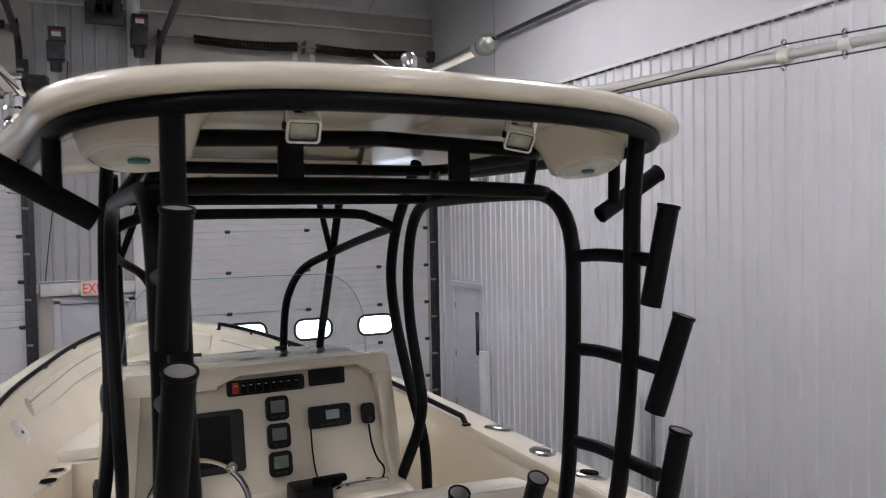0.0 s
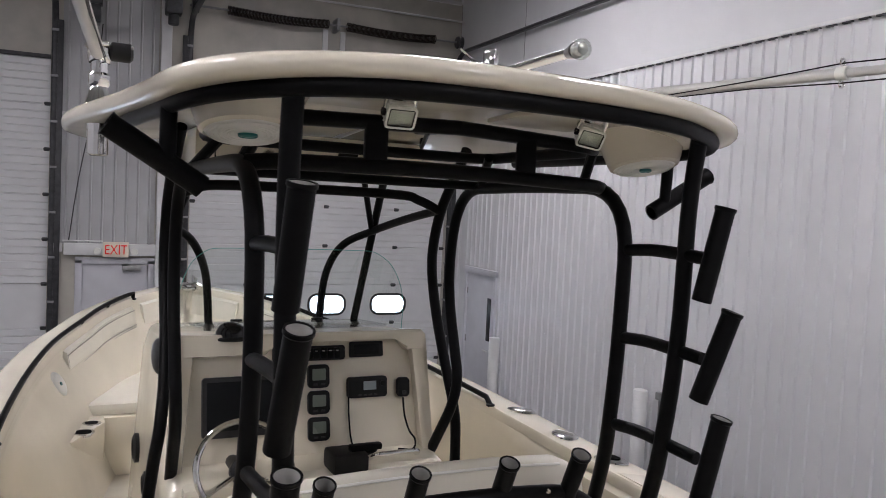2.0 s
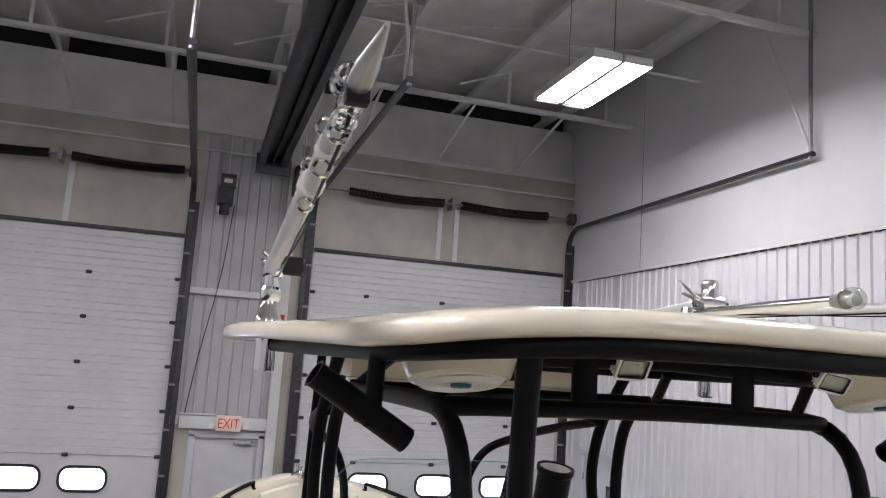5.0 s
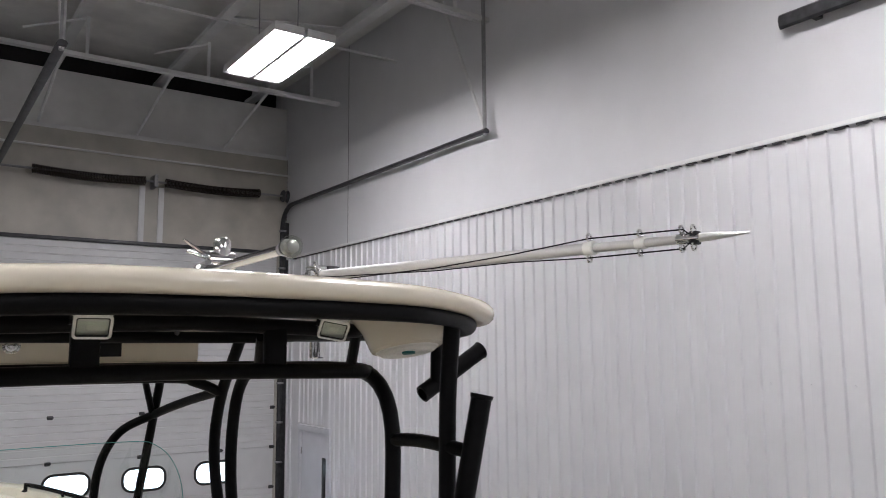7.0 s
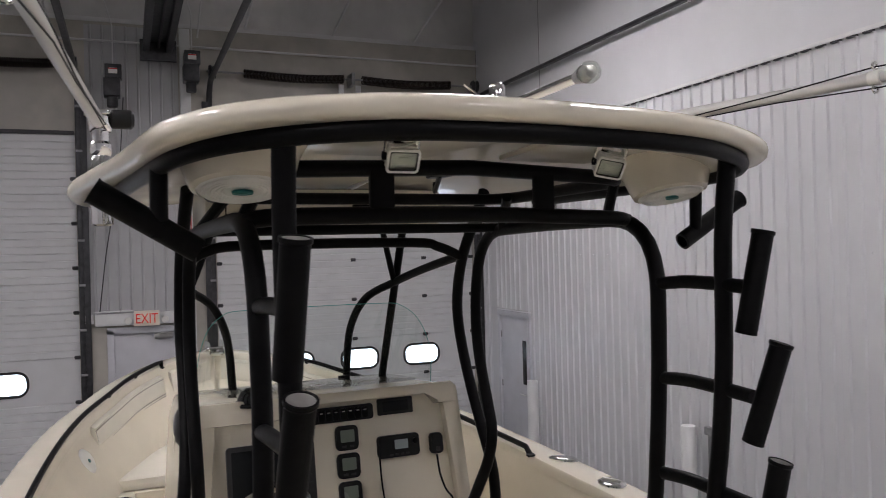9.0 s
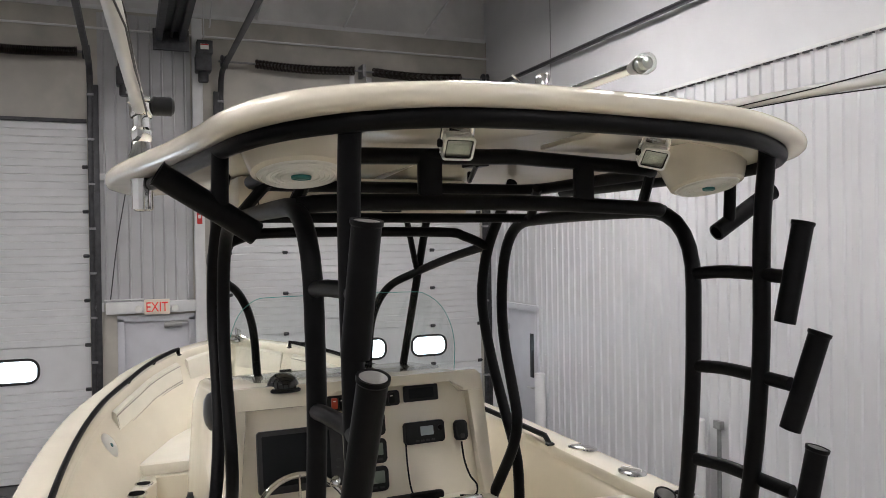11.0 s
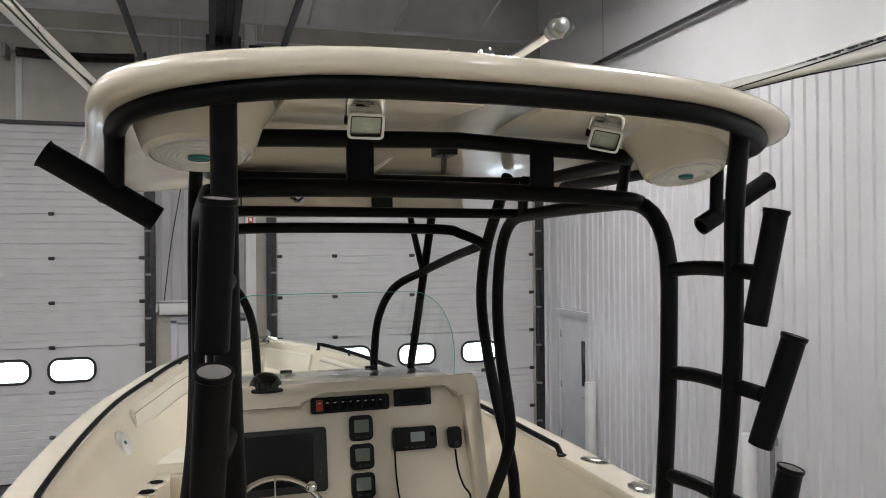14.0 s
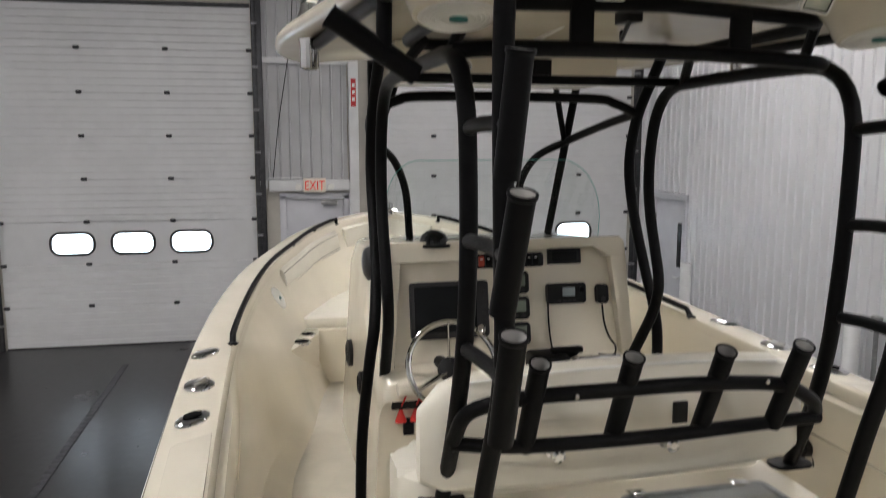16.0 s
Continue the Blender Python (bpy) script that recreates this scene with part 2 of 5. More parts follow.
def prism(bm, outline, z0, z1, m=None, bevel=0.0):
    """An upright prism over a plan outline."""
    m = m or Matrix()
    lo = [bm.verts.new(m @ Vector((x, y, z0))) for x, y in outline]
    hi = [bm.verts.new(m @ Vector((x, y, z1))) for x, y in outline]
    faces = [bm.faces.new(list(reversed(lo))), bm.faces.new(hi)]
    k = len(lo)
    for i in range(k):
        faces.append(bm.faces.new((lo[i], lo[(i + 1) % k], hi[(i + 1) % k], hi[i])))
    if bevel:
        edges = list({e for f in faces[:2] for e in f.edges})
        bmesh.ops.bevel(bm, geom=edges, offset=bevel, segments=2, affect="EDGES", profile=0.6)
    bmesh.ops.recalc_face_normals(bm, faces=bm.faces)
    return bm


def rounded(w, h, r, n=6, cx=0.0, cy=0.0):
    out = []
    for sx, sy, a0 in ((1, 1, 0), (-1, 1, 90), (-1, -1, 180), (1, -1, 270)):
        for i in range(n + 1):
            a = radians(a0 + 90 * i / n)
            out.append((cx + sx * (w / 2 - r) + r * math.cos(a), cy + sy * (h / 2 - r) + r * math.sin(a)))
    return out


def plate(w, h, r, t, m, bevel=0.002):
    """A rounded plate of thickness t; its face looks along m's z."""
    return prism(bmesh.new(), rounded(w, h, r), 0, t, m, bevel)


def frame_bm(w, h, r, rim, t, m, n=6):
    """A rounded rectangular frame."""
    bm = bmesh.new()
    out, inn = rounded(w, h, r, n), rounded(w - 2 * rim, h - 2 * rim, max(r - rim, 0.004), n)
    rings = [[bm.verts.new(m @ Vector((x, y, z))) for x, y in ol] for ol, z in ((out, 0), (out, t), (inn, t), (inn, 0))]
    k = len(out)
    for a, b in zip(rings, rings[1:] + rings[:1]):
        for i in range(k):
            bm.faces.new((a[i], a[(i + 1) % k], b[(i + 1) % k], b[i]))
    bmesh.ops.recalc_face_normals(bm, faces=bm.faces)
    return bm


def text_ob(name, words, size, m, mat, parent, depth=0.002, label=""):
    cu = bpy.data.curves.new(name, "FONT")
    cu.body, cu.size, cu.extrude, cu.align_x, cu.align_y = words, size, depth, "CENTER", "CENTER"
    tmp = bpy.data.objects.new(name, cu)
    scene.collection.objects.link(tmp)
    bpy.context.view_layer.update()
    me = bpy.data.meshes.new_from_object(tmp.evaluated_get(bpy.context.evaluated_depsgraph_get()))
    bpy.data.objects.remove(tmp)
    me.materials.clear()
    me.materials.append(mat)
    ob = new(name, me)
    ob.parent = parent
    ob.matrix_basis = m
    if "base" in parent:
        ob.matrix_basis = Matrix.Translation(-Vector(parent["base"])) @ m
    if label:
        ob["label"] = label
    return ob


# ---- the room ----
WEST, EAST, SOUTH, NORTH, TOP = -13.0, 2.59, -9.0, 10.0, 7.6
A0, A1, B0, B1, DOOR_H = -6.83, -3.36, -1.55, 2.44, 4.80
X0, X1, EXIT_H = -2.98, -2.04, 2.13

floor_ob = tagged(mesh_ob("floor", nbox((WEST - 0.3, SOUTH - 0.3, -0.3), (EAST + 0.3, NORTH + 0.3, 0)), FLOOR_MAT), "dark grey sealed concrete floor with stains", "floor", kind="structure")
drain = thing("floor_drain", "long dark slotted trench drain in concrete floor", "drain", (-5.05, 6.5, 0.0), kind="structure")
for i in range(46):
    y = 3.2 + i * 0.125
    part("grate", nbox((-5.10, y, 0.002), (-5.02, y + 0.115, 0.008), 0.002), GRATE, drain)

# back wall, with its three openings
bm = bmesh.new()
for x0, x1, z0, z1 in ((WEST, A0, 0, 6.36), (A0, A1, DOOR_H, 6.36), (A1, X0, 0, 6.36), (X0, X1, EXIT_H, 6.36), (X1, B0, 0, 6.36), (B0, B1, DOOR_H, 6.36), (B1, EAST, 0, 6.36)):
    box(bm, (x0, NORTH, z0), (x1, NORTH + 0.25, z1))
wall_back = tagged(mesh_ob("wall_north", bm, VAPOUR, False), "white insulated back wall with two overhead door openings", "wall", kind="structure")
tagged(mesh_ob("wall_north_upper", nbox((WEST, NORTH + 0.06, 6.36), (EAST, NORTH + 0.55, 7.21)), WALL_UPPER), "grey upper strip of the back wall", "wall", kind="structure")
# near-black sheet closes the eaves recess; its colour stands in for shade
tagged(mesh_ob("wall_north_recess", nbox((WEST, NORTH + 0.55, 6.36), (EAST + 0.25, NORTH + 0.75, TOP)), RUBBER_AND_SHADE), "near-black sheet standing in for shade under the eaves above the back wall", "wall", kind="structure")
tagged(mesh_ob("trim", nbox((WEST, NORTH - 0.02, 6.34), (EAST - 0.02, NORTH + 0.06, 6.40), 0.006), STEEL_WHITE), "white steel ledge along the back wall", "trim", kind="structure")
tagged(mesh_ob("wall_west", nbox((WEST - 0.25, SOUTH, 0), (WEST, NORTH, TOP)), WALL_LINER), "white steel lined wall", "wall", kind="structure")
tagged(mesh_ob("wall_south", nbox((WEST - 0.25, SOUTH - 0.25, 0), (EAST + 0.25, SOUTH, TOP)), WALL_LINER), "white steel lined wall", "wall", kind="structure")
ED0, ED1, ED_H = 8.34, 9.35, 2.14
bm = bmesh.new()
for y0, y1, z0, z1 in ((SOUTH, ED0, 0, TOP), (ED0, ED1, ED_H, TOP), (ED1, NORTH, 0, TOP), (NORTH, NORTH + 1.5, 6.5, TOP)):
    box(bm, (EAST + 0.004, y0, z0), (EAST + 0.25, y1, z1))
wall_east = tagged(mesh_ob("wall_east", bm, WALL_FLAT, False), "white side wall, flat above and ribbed steel below", "wall", kind="structure")
tagged(mesh_ob("ceiling", nbox((WEST, SOUTH, TOP), (EAST + 0.25, NORTH + 1.5, TOP + 0.2)), ROOF), "grey insulated roof deck between white joists", "ceiling", kind="structure")

# ribbed liner panels on the side wall, six ribs a panel
LINER_TOP = 4.70


def liner_mesh(name, ribs, pitch, z0, z1, mat=WALL_LINER):
    bm = bmesh.new()
    prof = []
    for k in range(ribs):
        y = k * pitch
        prof += [(0, y), (0, y + pitch / 2 - 0.016), (-0.022, y + pitch / 2 - 0.007), (-0.022, y + pitch / 2 + 0.007), (0, y + pitch / 2 + 0.016)]
    prof.append((0, ribs * pitch - 0.002))
    a = [bm.verts.new((x, y, z0)) for x, y in prof]
    b = [bm.verts.new((x, y, z1)) for x, y in prof]
    for i in range(len(prof) - 1):
        bm.faces.new((a[i], a[i + 1], b[i + 1], b[i]))
    for x, y in ((-0.001, 0.0), (-0.001, 0.3), (-0.001, 0.6)):
        for z in (3.0, 1.5):
            if z0 < z < z1:
                lathe(bm, [(0, 0.006), (0.007, 0.005), (0.009, 0)], Matrix.Translation((x, y, z)) @ pose(0, 0, 0, 0, -90, 0), 6)
    me = bpy.data.meshes.new(name)
    bm.normal_update()
    bmesh.ops.recalc_face_normals(bm, faces=bm.faces)
    bm.to_mesh(me)
    bm.free()
    me.materials.append(mat)
    return me


full, over = liner_mesh("liner_panel", 6, 0.15, 0.0, LINER_TOP), liner_mesh("liner_panel_over_door", 6, 0.15, ED_H + 0.06, LINER_TOP)
strip = liner_mesh("liner_strip", 2, 0.15, 0.0, LINER_TOP)
p = new("liner_panel", strip)
p.parent, p.location = wall_east, (EAST, 9.62, 0)
for k in range(21):
    me = over if k == 0 else full
    p = new("liner_panel", me)
    p.parent = wall_east
    p.location = (EAST, (8.56 if k == 0 else 8.46 - 0.9 * k), 0)
bm = bmesh.new()
box(bm, (EAST - 0.034, SOUTH, LINER_TOP), (EAST + 0.004, NORTH, LINER_TOP + 0.035), 0.003)
part("cap_trim", bm, STEEL_WHITE, wall_east)
bm = bmesh.new()
for k in range(124):
    y = 9.62 - 0.15 * k
    box(bm, (EAST - 0.030, y - 0.048, LINER_TOP - 0.014), (EAST - 0.002, y + 0.048, LINER_TOP - 0.001))
part("closure_strip", bm, STEEL_DARK, wall_east)
for y in (7.9, -3.2):
    part("panel_joint", nbox((EAST - 0.002, y - 0.004, LINER_TOP + 0.04), (EAST + 0.006, y + 0.004, TOP)), STEEL_GREY, wall_east)


# ---- overhead doors ----
def overhead_door(name, x0, x1, hinges, windows, label):
    door = thing(name, label, "overhead door", ((x0 + x1) / 2, NORTH, 0), group="overhead doors")
    for k in range(8):
        z0, z1 = k * 0.6, k * 0.6 + 0.594
        holes = windows if k == 2 else []
        # each section is ribbed by fine horizontal grooves; the window section is pierced
        bm = bmesh.new()
        if not holes:
            zs = [z0 + (z1 - z0) * i / 6 for i in range(7)]
            for a, b in zip(zs, zs[1:]):
                prism(bm, [(NORTH + 0.05, a), (NORTH + 0.021, a), (NORTH + 0.016, a + 0.004), (NORTH + 0.016, b - 0.014), (NORTH + 0.026, b - 0.001), (NORTH + 0.05, b - 0.001)], x0, x1, Matrix(((0, 0, 1, 0), (1, 0, 0, 0), (0, 1, 0, 0), (0, 0, 0, 1))))
            box(bm, (x0, NORTH + 0.030, z0), (x1, NORTH + 0.058, z0 + 0.6))
        else:
            cuts = [x0] + [v for c in holes for v in (c - 0.29, c + 0.29)] + [x1]
            for a, b in zip(cuts[::2], cuts[1::2]):
                box(bm, (a, NORTH + 0.02, z0), (b, NORTH + 0.06, z1))
            for c in holes:
                box(bm, (c - 0.29, NORTH + 0.02, z0), (c + 0.29, NORTH + 0.06, 1.335))
                box(bm, (c - 0.29, NORTH + 0.02, 1.645), (c + 0.29, NORTH + 0.06, z1))
                box(bm, (x0, NORTH + 0.024, z1 - 0.004), (x1, NORTH + 0.058, z0 + 0.6))
                # corner fillets
                for sx in (-1, 1):
                    for sz in (-1, 1):
                        cx, cz, r = c + sx * 0.29, 1.49 + sz * 0.155, 0.13
                        pts = [(cx, cz)] + [(cx - sx * (r - r * math.sin(radians(a))), cz - sz * (r - r * math.cos(radians(a)))) for a in range(0, 91, 15)]
                        fa = [bm.verts.new((px, NORTH + 0.02, pz)) for px, pz in pts]
                        fb = [bm.verts.new((px, NORTH + 0.06, pz)) for px, pz in pts]
                        bm.faces.new(fa), bm.faces.new(fb)
                        for i in range(len(pts)):
                            j = (i + 1) % len(pts)
                            bm.faces.new((fa[i], fa[j], fb[j], fb[i]))
            bmesh.ops.recalc_face_normals(bm, faces=bm.faces)
        part("section", bm, DOOR_STEEL, door, smooth=False)
        if k:
            for hx in hinges + [x0 + 0.03, x1 - 0.03]:
                h = nbox((hx - 0.035, NORTH - 0.004, z0 - 0.028), (hx + 0.035, NORTH + 0.022, z0 + 0.022), 0.006)
                lathe(h, [(0, -0.04), (0.012, -0.04), (0.012, 0.04), (0, 0.04)], pose(hx, NORTH - 0.004, z0, 0, 90, 0), 8)
                part("hinge", h, STEEL_DARK, door)
    for c in windows:
        w = part("window", frame_bm(0.61, 0.345, 0.145, 0.035, 0.02, pose(c, NORTH + 0.02, 1.49, 90, 0, 0)), RUBBER_AND_SHADE, door, "window with black rounded rubber frame")
        g = part("pane", prism(bmesh.new(), rounded(0.56, 0.29, 0.12), 0, 0.006, pose(c, NORTH + 0.04, 1.49, 90, 0, 0)), PANE, w)
        g.visible_shadow = False
    part("bottom_seal", nbox((x0, NORTH + 0.01, 0.0), (x1, NORTH + 0.065, 0.018)), RUBBER_AND_SHADE, door)
    part("top_seal", nbox((x0, NORTH - 0.03, DOOR_H - 0.01), (x1, NORTH + 0.02, DOOR_H + 0.04), 0.004), STEEL_DARK, door)
    return door


overhead_door("overhead_door", A0, A1, [-5.685, -4.525], [-5.89, -5.08, -4.28], "white sectional overhead door, closed, with three windows")
overhead_door("overhead_door", B0, B1, [-0.72, 0.455, 1.60], [-0.48, 0.525, 1.53], "white sectional overhead door, closed, behind the boat")
back = mesh_ob("backdrop", nbox((-8, NORTH + 0.9, 0.4), (3, NORTH + 0.92, 3.0)), DAYLIGHT)
tagged(back, "bright overcast daylight outside the door windows", "backdrop", kind="structure")


# ---- door tracks, springs and openers ----
def door_track(name, x, side, rail_y, label):
    tr = thing(name, label, "door track", (x, NORTH, 0), group="door tracks")
    prof = bend_path([(x, NORTH - 0.05, 0.0), (x, NORTH - 0.05, 5.55), (x, rail_y, 5.55)], 0.42, 8)
    part("rail", tube(prof, 0.03, 8, flat=(0.028, 0.04)), STEEL_DARK, tr)
    part("jamb_angle", nbox((x + side * 0.03, NORTH - 0.09, 0), (x + side * 0.10, NORTH - 0.002, 5.3), 0.004), STEEL_DARK, tr)
    for k in range(9):
        z = 0.35 + 0.6 * k
        part("roller_bracket", nbox((x - 0.045, NORTH - 0.10, z), (x + 0.045, NORTH - 0.01, z + 0.03), 0.004), STEEL_GREY, tr)
    return tr


def rail_hanger(parent, x, y, dy):
    part("hanger", tube([(x, y, 5.5), (x, y, 7.45)], 0.022, 6), STEEL_GREY, parent)
    part("sway_brace", tube([(x, y, 5.58), (x, y + dy, 7.45)], 0.018, 6), STEEL_WHITE, parent)


for x, s, ry in ((A0 - 0.05, -1, 4.5), (A1 + 0.05, 1, 4.5), (B0 - 0.06, -1, 4.5), (B1 + 0.06, 1, 4.63)):
    t_ob = door_track("door_track", x, s, ry, "dark steel overhead door track on the wall")
    rail_hanger(t_ob, x, ry + 0.03, 0.85)
track2 = thing("wall_rail", "short dark steel rail high on the side wall", "rail", (2.50, 0.6, 5.53), group="door tracks")
part("rail", tube([(2.50, 1.26, 5.53), (2.50, -2.4, 5.53)], 0.03, 8, flat=(0.028, 0.055)), STEEL_DARK, track2)
part("bracket", nbox((2.51, 1.0, 5.49), (EAST + 0.004, 1.05, 5.57)), STEEL_DARK, track2)

for x0, x1, mid in ((A0, A1, -5.03), (B0, B1, 0.46)):
    sp = thing("spring_shaft", "torsion spring shaft above the overhead door", "spring shaft", (mid, NORTH - 0.25, 5.7), group="spring shafts")
    part("shaft", tube([(x0 - 0.1, NORTH - 0.22, 5.70), (x1 + 0.05, NORTH - 0.22, 5.70)], 0.016, 8), STEEL_GREY, sp)
    for s0, s1 in ((mid - 1.6, mid - 0.14), (mid + 0.14, mid + 1.58)):
        bm = bmesh.new()
        n = int((s1 - s0) / 0.02)
        for i in range(n):
            lathe(bm, [(0.056, -0.008), (0.068, 0), (0.056, 0.008)], pose(s0 + (s1 - s0) * (i + 0.5) / n, NORTH - 0.22, 5.70 - 0.03 * math.sin(math.pi * (i + 0.5) / n), 0, 90, 0), 12)
        part("spring", bm, SPRING, sp)
    part("centre_bracket", nbox((mid - 0.025, NORTH - 0.27, 5.62), (mid + 0.025, NORTH - 0.002, 5.80), 0.004), STEEL_GREY, sp)
    for dx in ((0.13,) if mid < -2 else (-0.13, 0.14)):
        part("plate", nbox((mid + dx - 0.04, NORTH - 0.025, DOOR_H + 0.04), (mid + dx + 0.04, NORTH - 0.001, 5.66), 0.003), STEEL_WHITE, sp)
    for ex in (x0 - 0.02, x1 + 0.02):
        part("drum", turned([(0, -0.05), (0.085, -0.05), (0.10, -0.03), (0.075, 0.0), (0.10, 0.04), (0.03, 0.05), (0, 0.05)], pose(ex, NORTH - 0.22, 5.70, 0, 90, 0), 14), STEEL_DARK, sp)

for x, z in ((-2.86, 5.42), (-1.85, 5.67)):
    op = thing("door_opener", "dark jackshaft door opener with a small label plate", "door opener", (x, NORTH - 0.3, z), group="door openers")
    part("housing", nbox((x - 0.12, NORTH - 0.44, z - 0.16), (x + 0.09, NORTH - 0.18, z + 0.08), 0.02), STEEL_DARK, op)
    part("motor", turned([(0.0, -0.14), (0.062, -0.135), (0.07, -0.12), (0.07, 0.0), (0.05, 0.012), (0, 0.013)], pose(x - 0.015, NORTH - 0.31, z - 0.16), 18), STEEL_DARK, op)
    part("control_box", nbox((x - 0.10, NORTH - 0.40, z + 0.085), (x + 0.11, NORTH - 0.2, z + 0.27), 0.012), STEEL_DARK, op)
    part("label_plate", nbox((x - 0.055, NORTH - 0.406, z + 0.14), (x + 0.055, NORTH - 0.401, z + 0.215)), WHITE_PLASTIC, op)
    part("label_band", nbox((x - 0.055, NORTH - 0.409, z + 0.196), (x + 0.055, NORTH - 0.4065, z + 0.212)), RED, op)
    part("mounting", nbox((x - 0.10, NORTH - 0.19, z - 0.1), (x + 0.1, NORTH - 0.001, z + 0.25), 0.006), STEEL_GREY, op)
    bm = tube([(x, NORTH - 0.3, z + 0.26), (x, NORTH - 0.3, z + 0.8), (x - 0.1, NORTH - 0.2, z + 1.2)], 0.01, 6)
    part("conduit", bm, STEEL_WHITE, op)

# paired dark rails of a trolley running from the wall under the roof
trolley = thing("trolley_beam", "pair of dark steel channel rails under the roof", "beam", (-2.25, 6.0, 5.95))
for dx in (-0.18, 0.11):
    part("channel", nbox((-2.3 + dx, 1.2, 5.86), (-2.22 + dx, NORTH - 0.02, 6.06), 0.008), STEEL_DARK, trolley)
part("web", nbox((-2.42, 1.2, 5.99), (-2.15, NORTH - 0.02, 6.02)), STEEL_DARK, trolley)
part("chain_guide", nbox((-2.30, 1.2, 5.90), (-2.27, NORTH - 0.3, 5.985), 0.004), BLACK_MATTE, trolley)
part("end_plate", nbox((-2.52, NORTH - 0.5, 5.74), (-2.06, NORTH - 0.44, 6.02), 0.006), STEEL_DARK, trolley)
for y in (2.0, 4.2, 6.4, 8.6):
    part("hanger", nbox((-2.36, y, 6.0), (-2.30, y + 0.05, 7.3)), STEEL_GREY, trolley)

# ---- exit door bay between the overhead doors ----
bay = liner_mesh("bay_liner", 8, 0.15, 2.34, 6.3, BAY_SHADED)
bl = new("wall_liner", bay)
bl.parent = wall_back
bl.matrix_basis = pose(-2.02, NORTH - 0.002, 0, 0, 0, 90)
exit_door = thing("exit_door", "pale grey steel exit door, closed, with closer", "door", (-2.5, NORTH, 0), kind="structure")
part("leaf", nbox((X0 + 0.05, NORTH + 0.03, 0.01), (X1 - 0.05, NORTH + 0.075, EXIT_H - 0.05), 0.004), DOOR_GREY, exit_door)
for lo, hi in (((X0 - 0.04, NORTH - 0.03, 0), (X0 + 0.05, NORTH + 0.1, EXIT_H)), ((X1 - 0.05, NORTH - 0.03, 0), (X1 + 0.04, NORTH + 0.1, EXIT_H)), ((X0 - 0.04, NORTH - 0.03, EXIT_H - 0.05), (X1 + 0.04, NORTH + 0.1, EXIT_H + 0.04))):
    part("door_frame", nbox(lo, hi, 0.005), DOOR_GREY, exit_door)
part("header", nbox((-3.16, NORTH - 0.10, 2.20), (-1.96, NORTH - 0.002, 2.36), 0.006), STEEL_WHITE, exit_door)
c = nbox((-2.42, NORTH - 0.05, 1.99), (-2.18, NORTH + 0.03, 2.06), 0.01)
box(c, (-2.36, NORTH - 0.09, 2.06), (-2.10, NORTH - 0.06, 2.075), 0.003)
part("closer", c, BRUSHED, exit_door)
lk = nbox((-2.86, NORTH - 0.04, 0.98), (-2.14, NORTH + 0.0, 1.04), 0.01)
part("push_bar", lk, BRUSHED, exit_door)
sign = thing("exit_sign", "cream exit sign with red letters over the door", "exit sign", (-2.51, NORTH - 0.12, 2.18))
part("case", nbox((-2.675, NORTH - 0.145, 2.182), (-2.348, NORTH - 0.075, 2.388), 0.008), SIGN_FACE, sign)
text_ob("lettering", "EXIT", 0.165, pose(-2.513, NORTH - 0.1465, 2.278, 90, 0, 0) @ Matrix.Diagonal((0.86, 1.15, 1, 1)), SIGN_RED, sign, 0.0015, "red capital letters EXIT")
for sx in (-1, 1):
    part("lamp_head", turned([(0, -0.03), (0.04, -0.03), (0.05, 0.01), (0.045, 0.03), (0, 0.03)], pose(-2.512 + sx * 0.235, NORTH - 0.12, 2.26, 90, 0, 0), 14), WHITE_PLASTIC, sign)
    part("arm", nbox((-2.512 + sx * 0.19 - 0.035, NORTH - 0.10, 2.25), (-2.512 + sx * 0.19 + 0.035, NORTH - 0.085, 2.27)), WHITE_PLASTIC, sign)
jb = thing("junction_box", "small white electrical box beside the exit door", "electrical box", (-3.1, NORTH, 2.3))
part("box", nbox((-3.30, NORTH - 0.07, 2.24), (-3.18, NORTH - 0.001, 2.36), 0.006), STEEL_WHITE, jb)
part("conduit", tube([(-3.18, NORTH - 0.03, 2.39), (-2.68, NORTH - 0.03, 2.39)], 0.012, 6), STEEL_WHITE, jb)
part("cable", tube(smooth_path([(-3.1, NORTH - 0.05, 2.4), (-3.0, NORTH - 0.09, 3.2), (-2.82, NORTH - 0.11, 4.3), (-2.74, NORTH - 0.14, 5.3)]), 0.008, 6), STEEL_DARK, jb)
girt = thing("wall_girt", "white horizontal steel girt across the bay", "girt", (-2.6, NORTH, 4.2))
part("bar", nbox((-3.27, NORTH - 0.07, 4.02), (-1.98, NORTH - 0.033, 4.11), 0.004), STEEL_WHITE, girt)
post = thing("steel_post", "white square steel post beside the overhead door", "post", (-1.93, NORTH, 0))
part("shaft", nbox((-2.00, NORTH - 0.13, 0), (-1.86, NORTH - 0.001, 6.3), 0.008), STEEL_WHITE, post)
part("pipe_label", nbox((-1.965, NORTH - 0.134, 3.42), (-1.895, NORTH - 0.1305, 3.82)), TAPE_RED, post, "red label with white marks")
for k in range(3):
    part("mark", nbox((-1.95, NORTH - 0.137, 3.50 + 0.1 * k), (-1.91, NORTH - 0.1345, 3.55 + 0.1 * k)), WHITE_PLASTIC, post)

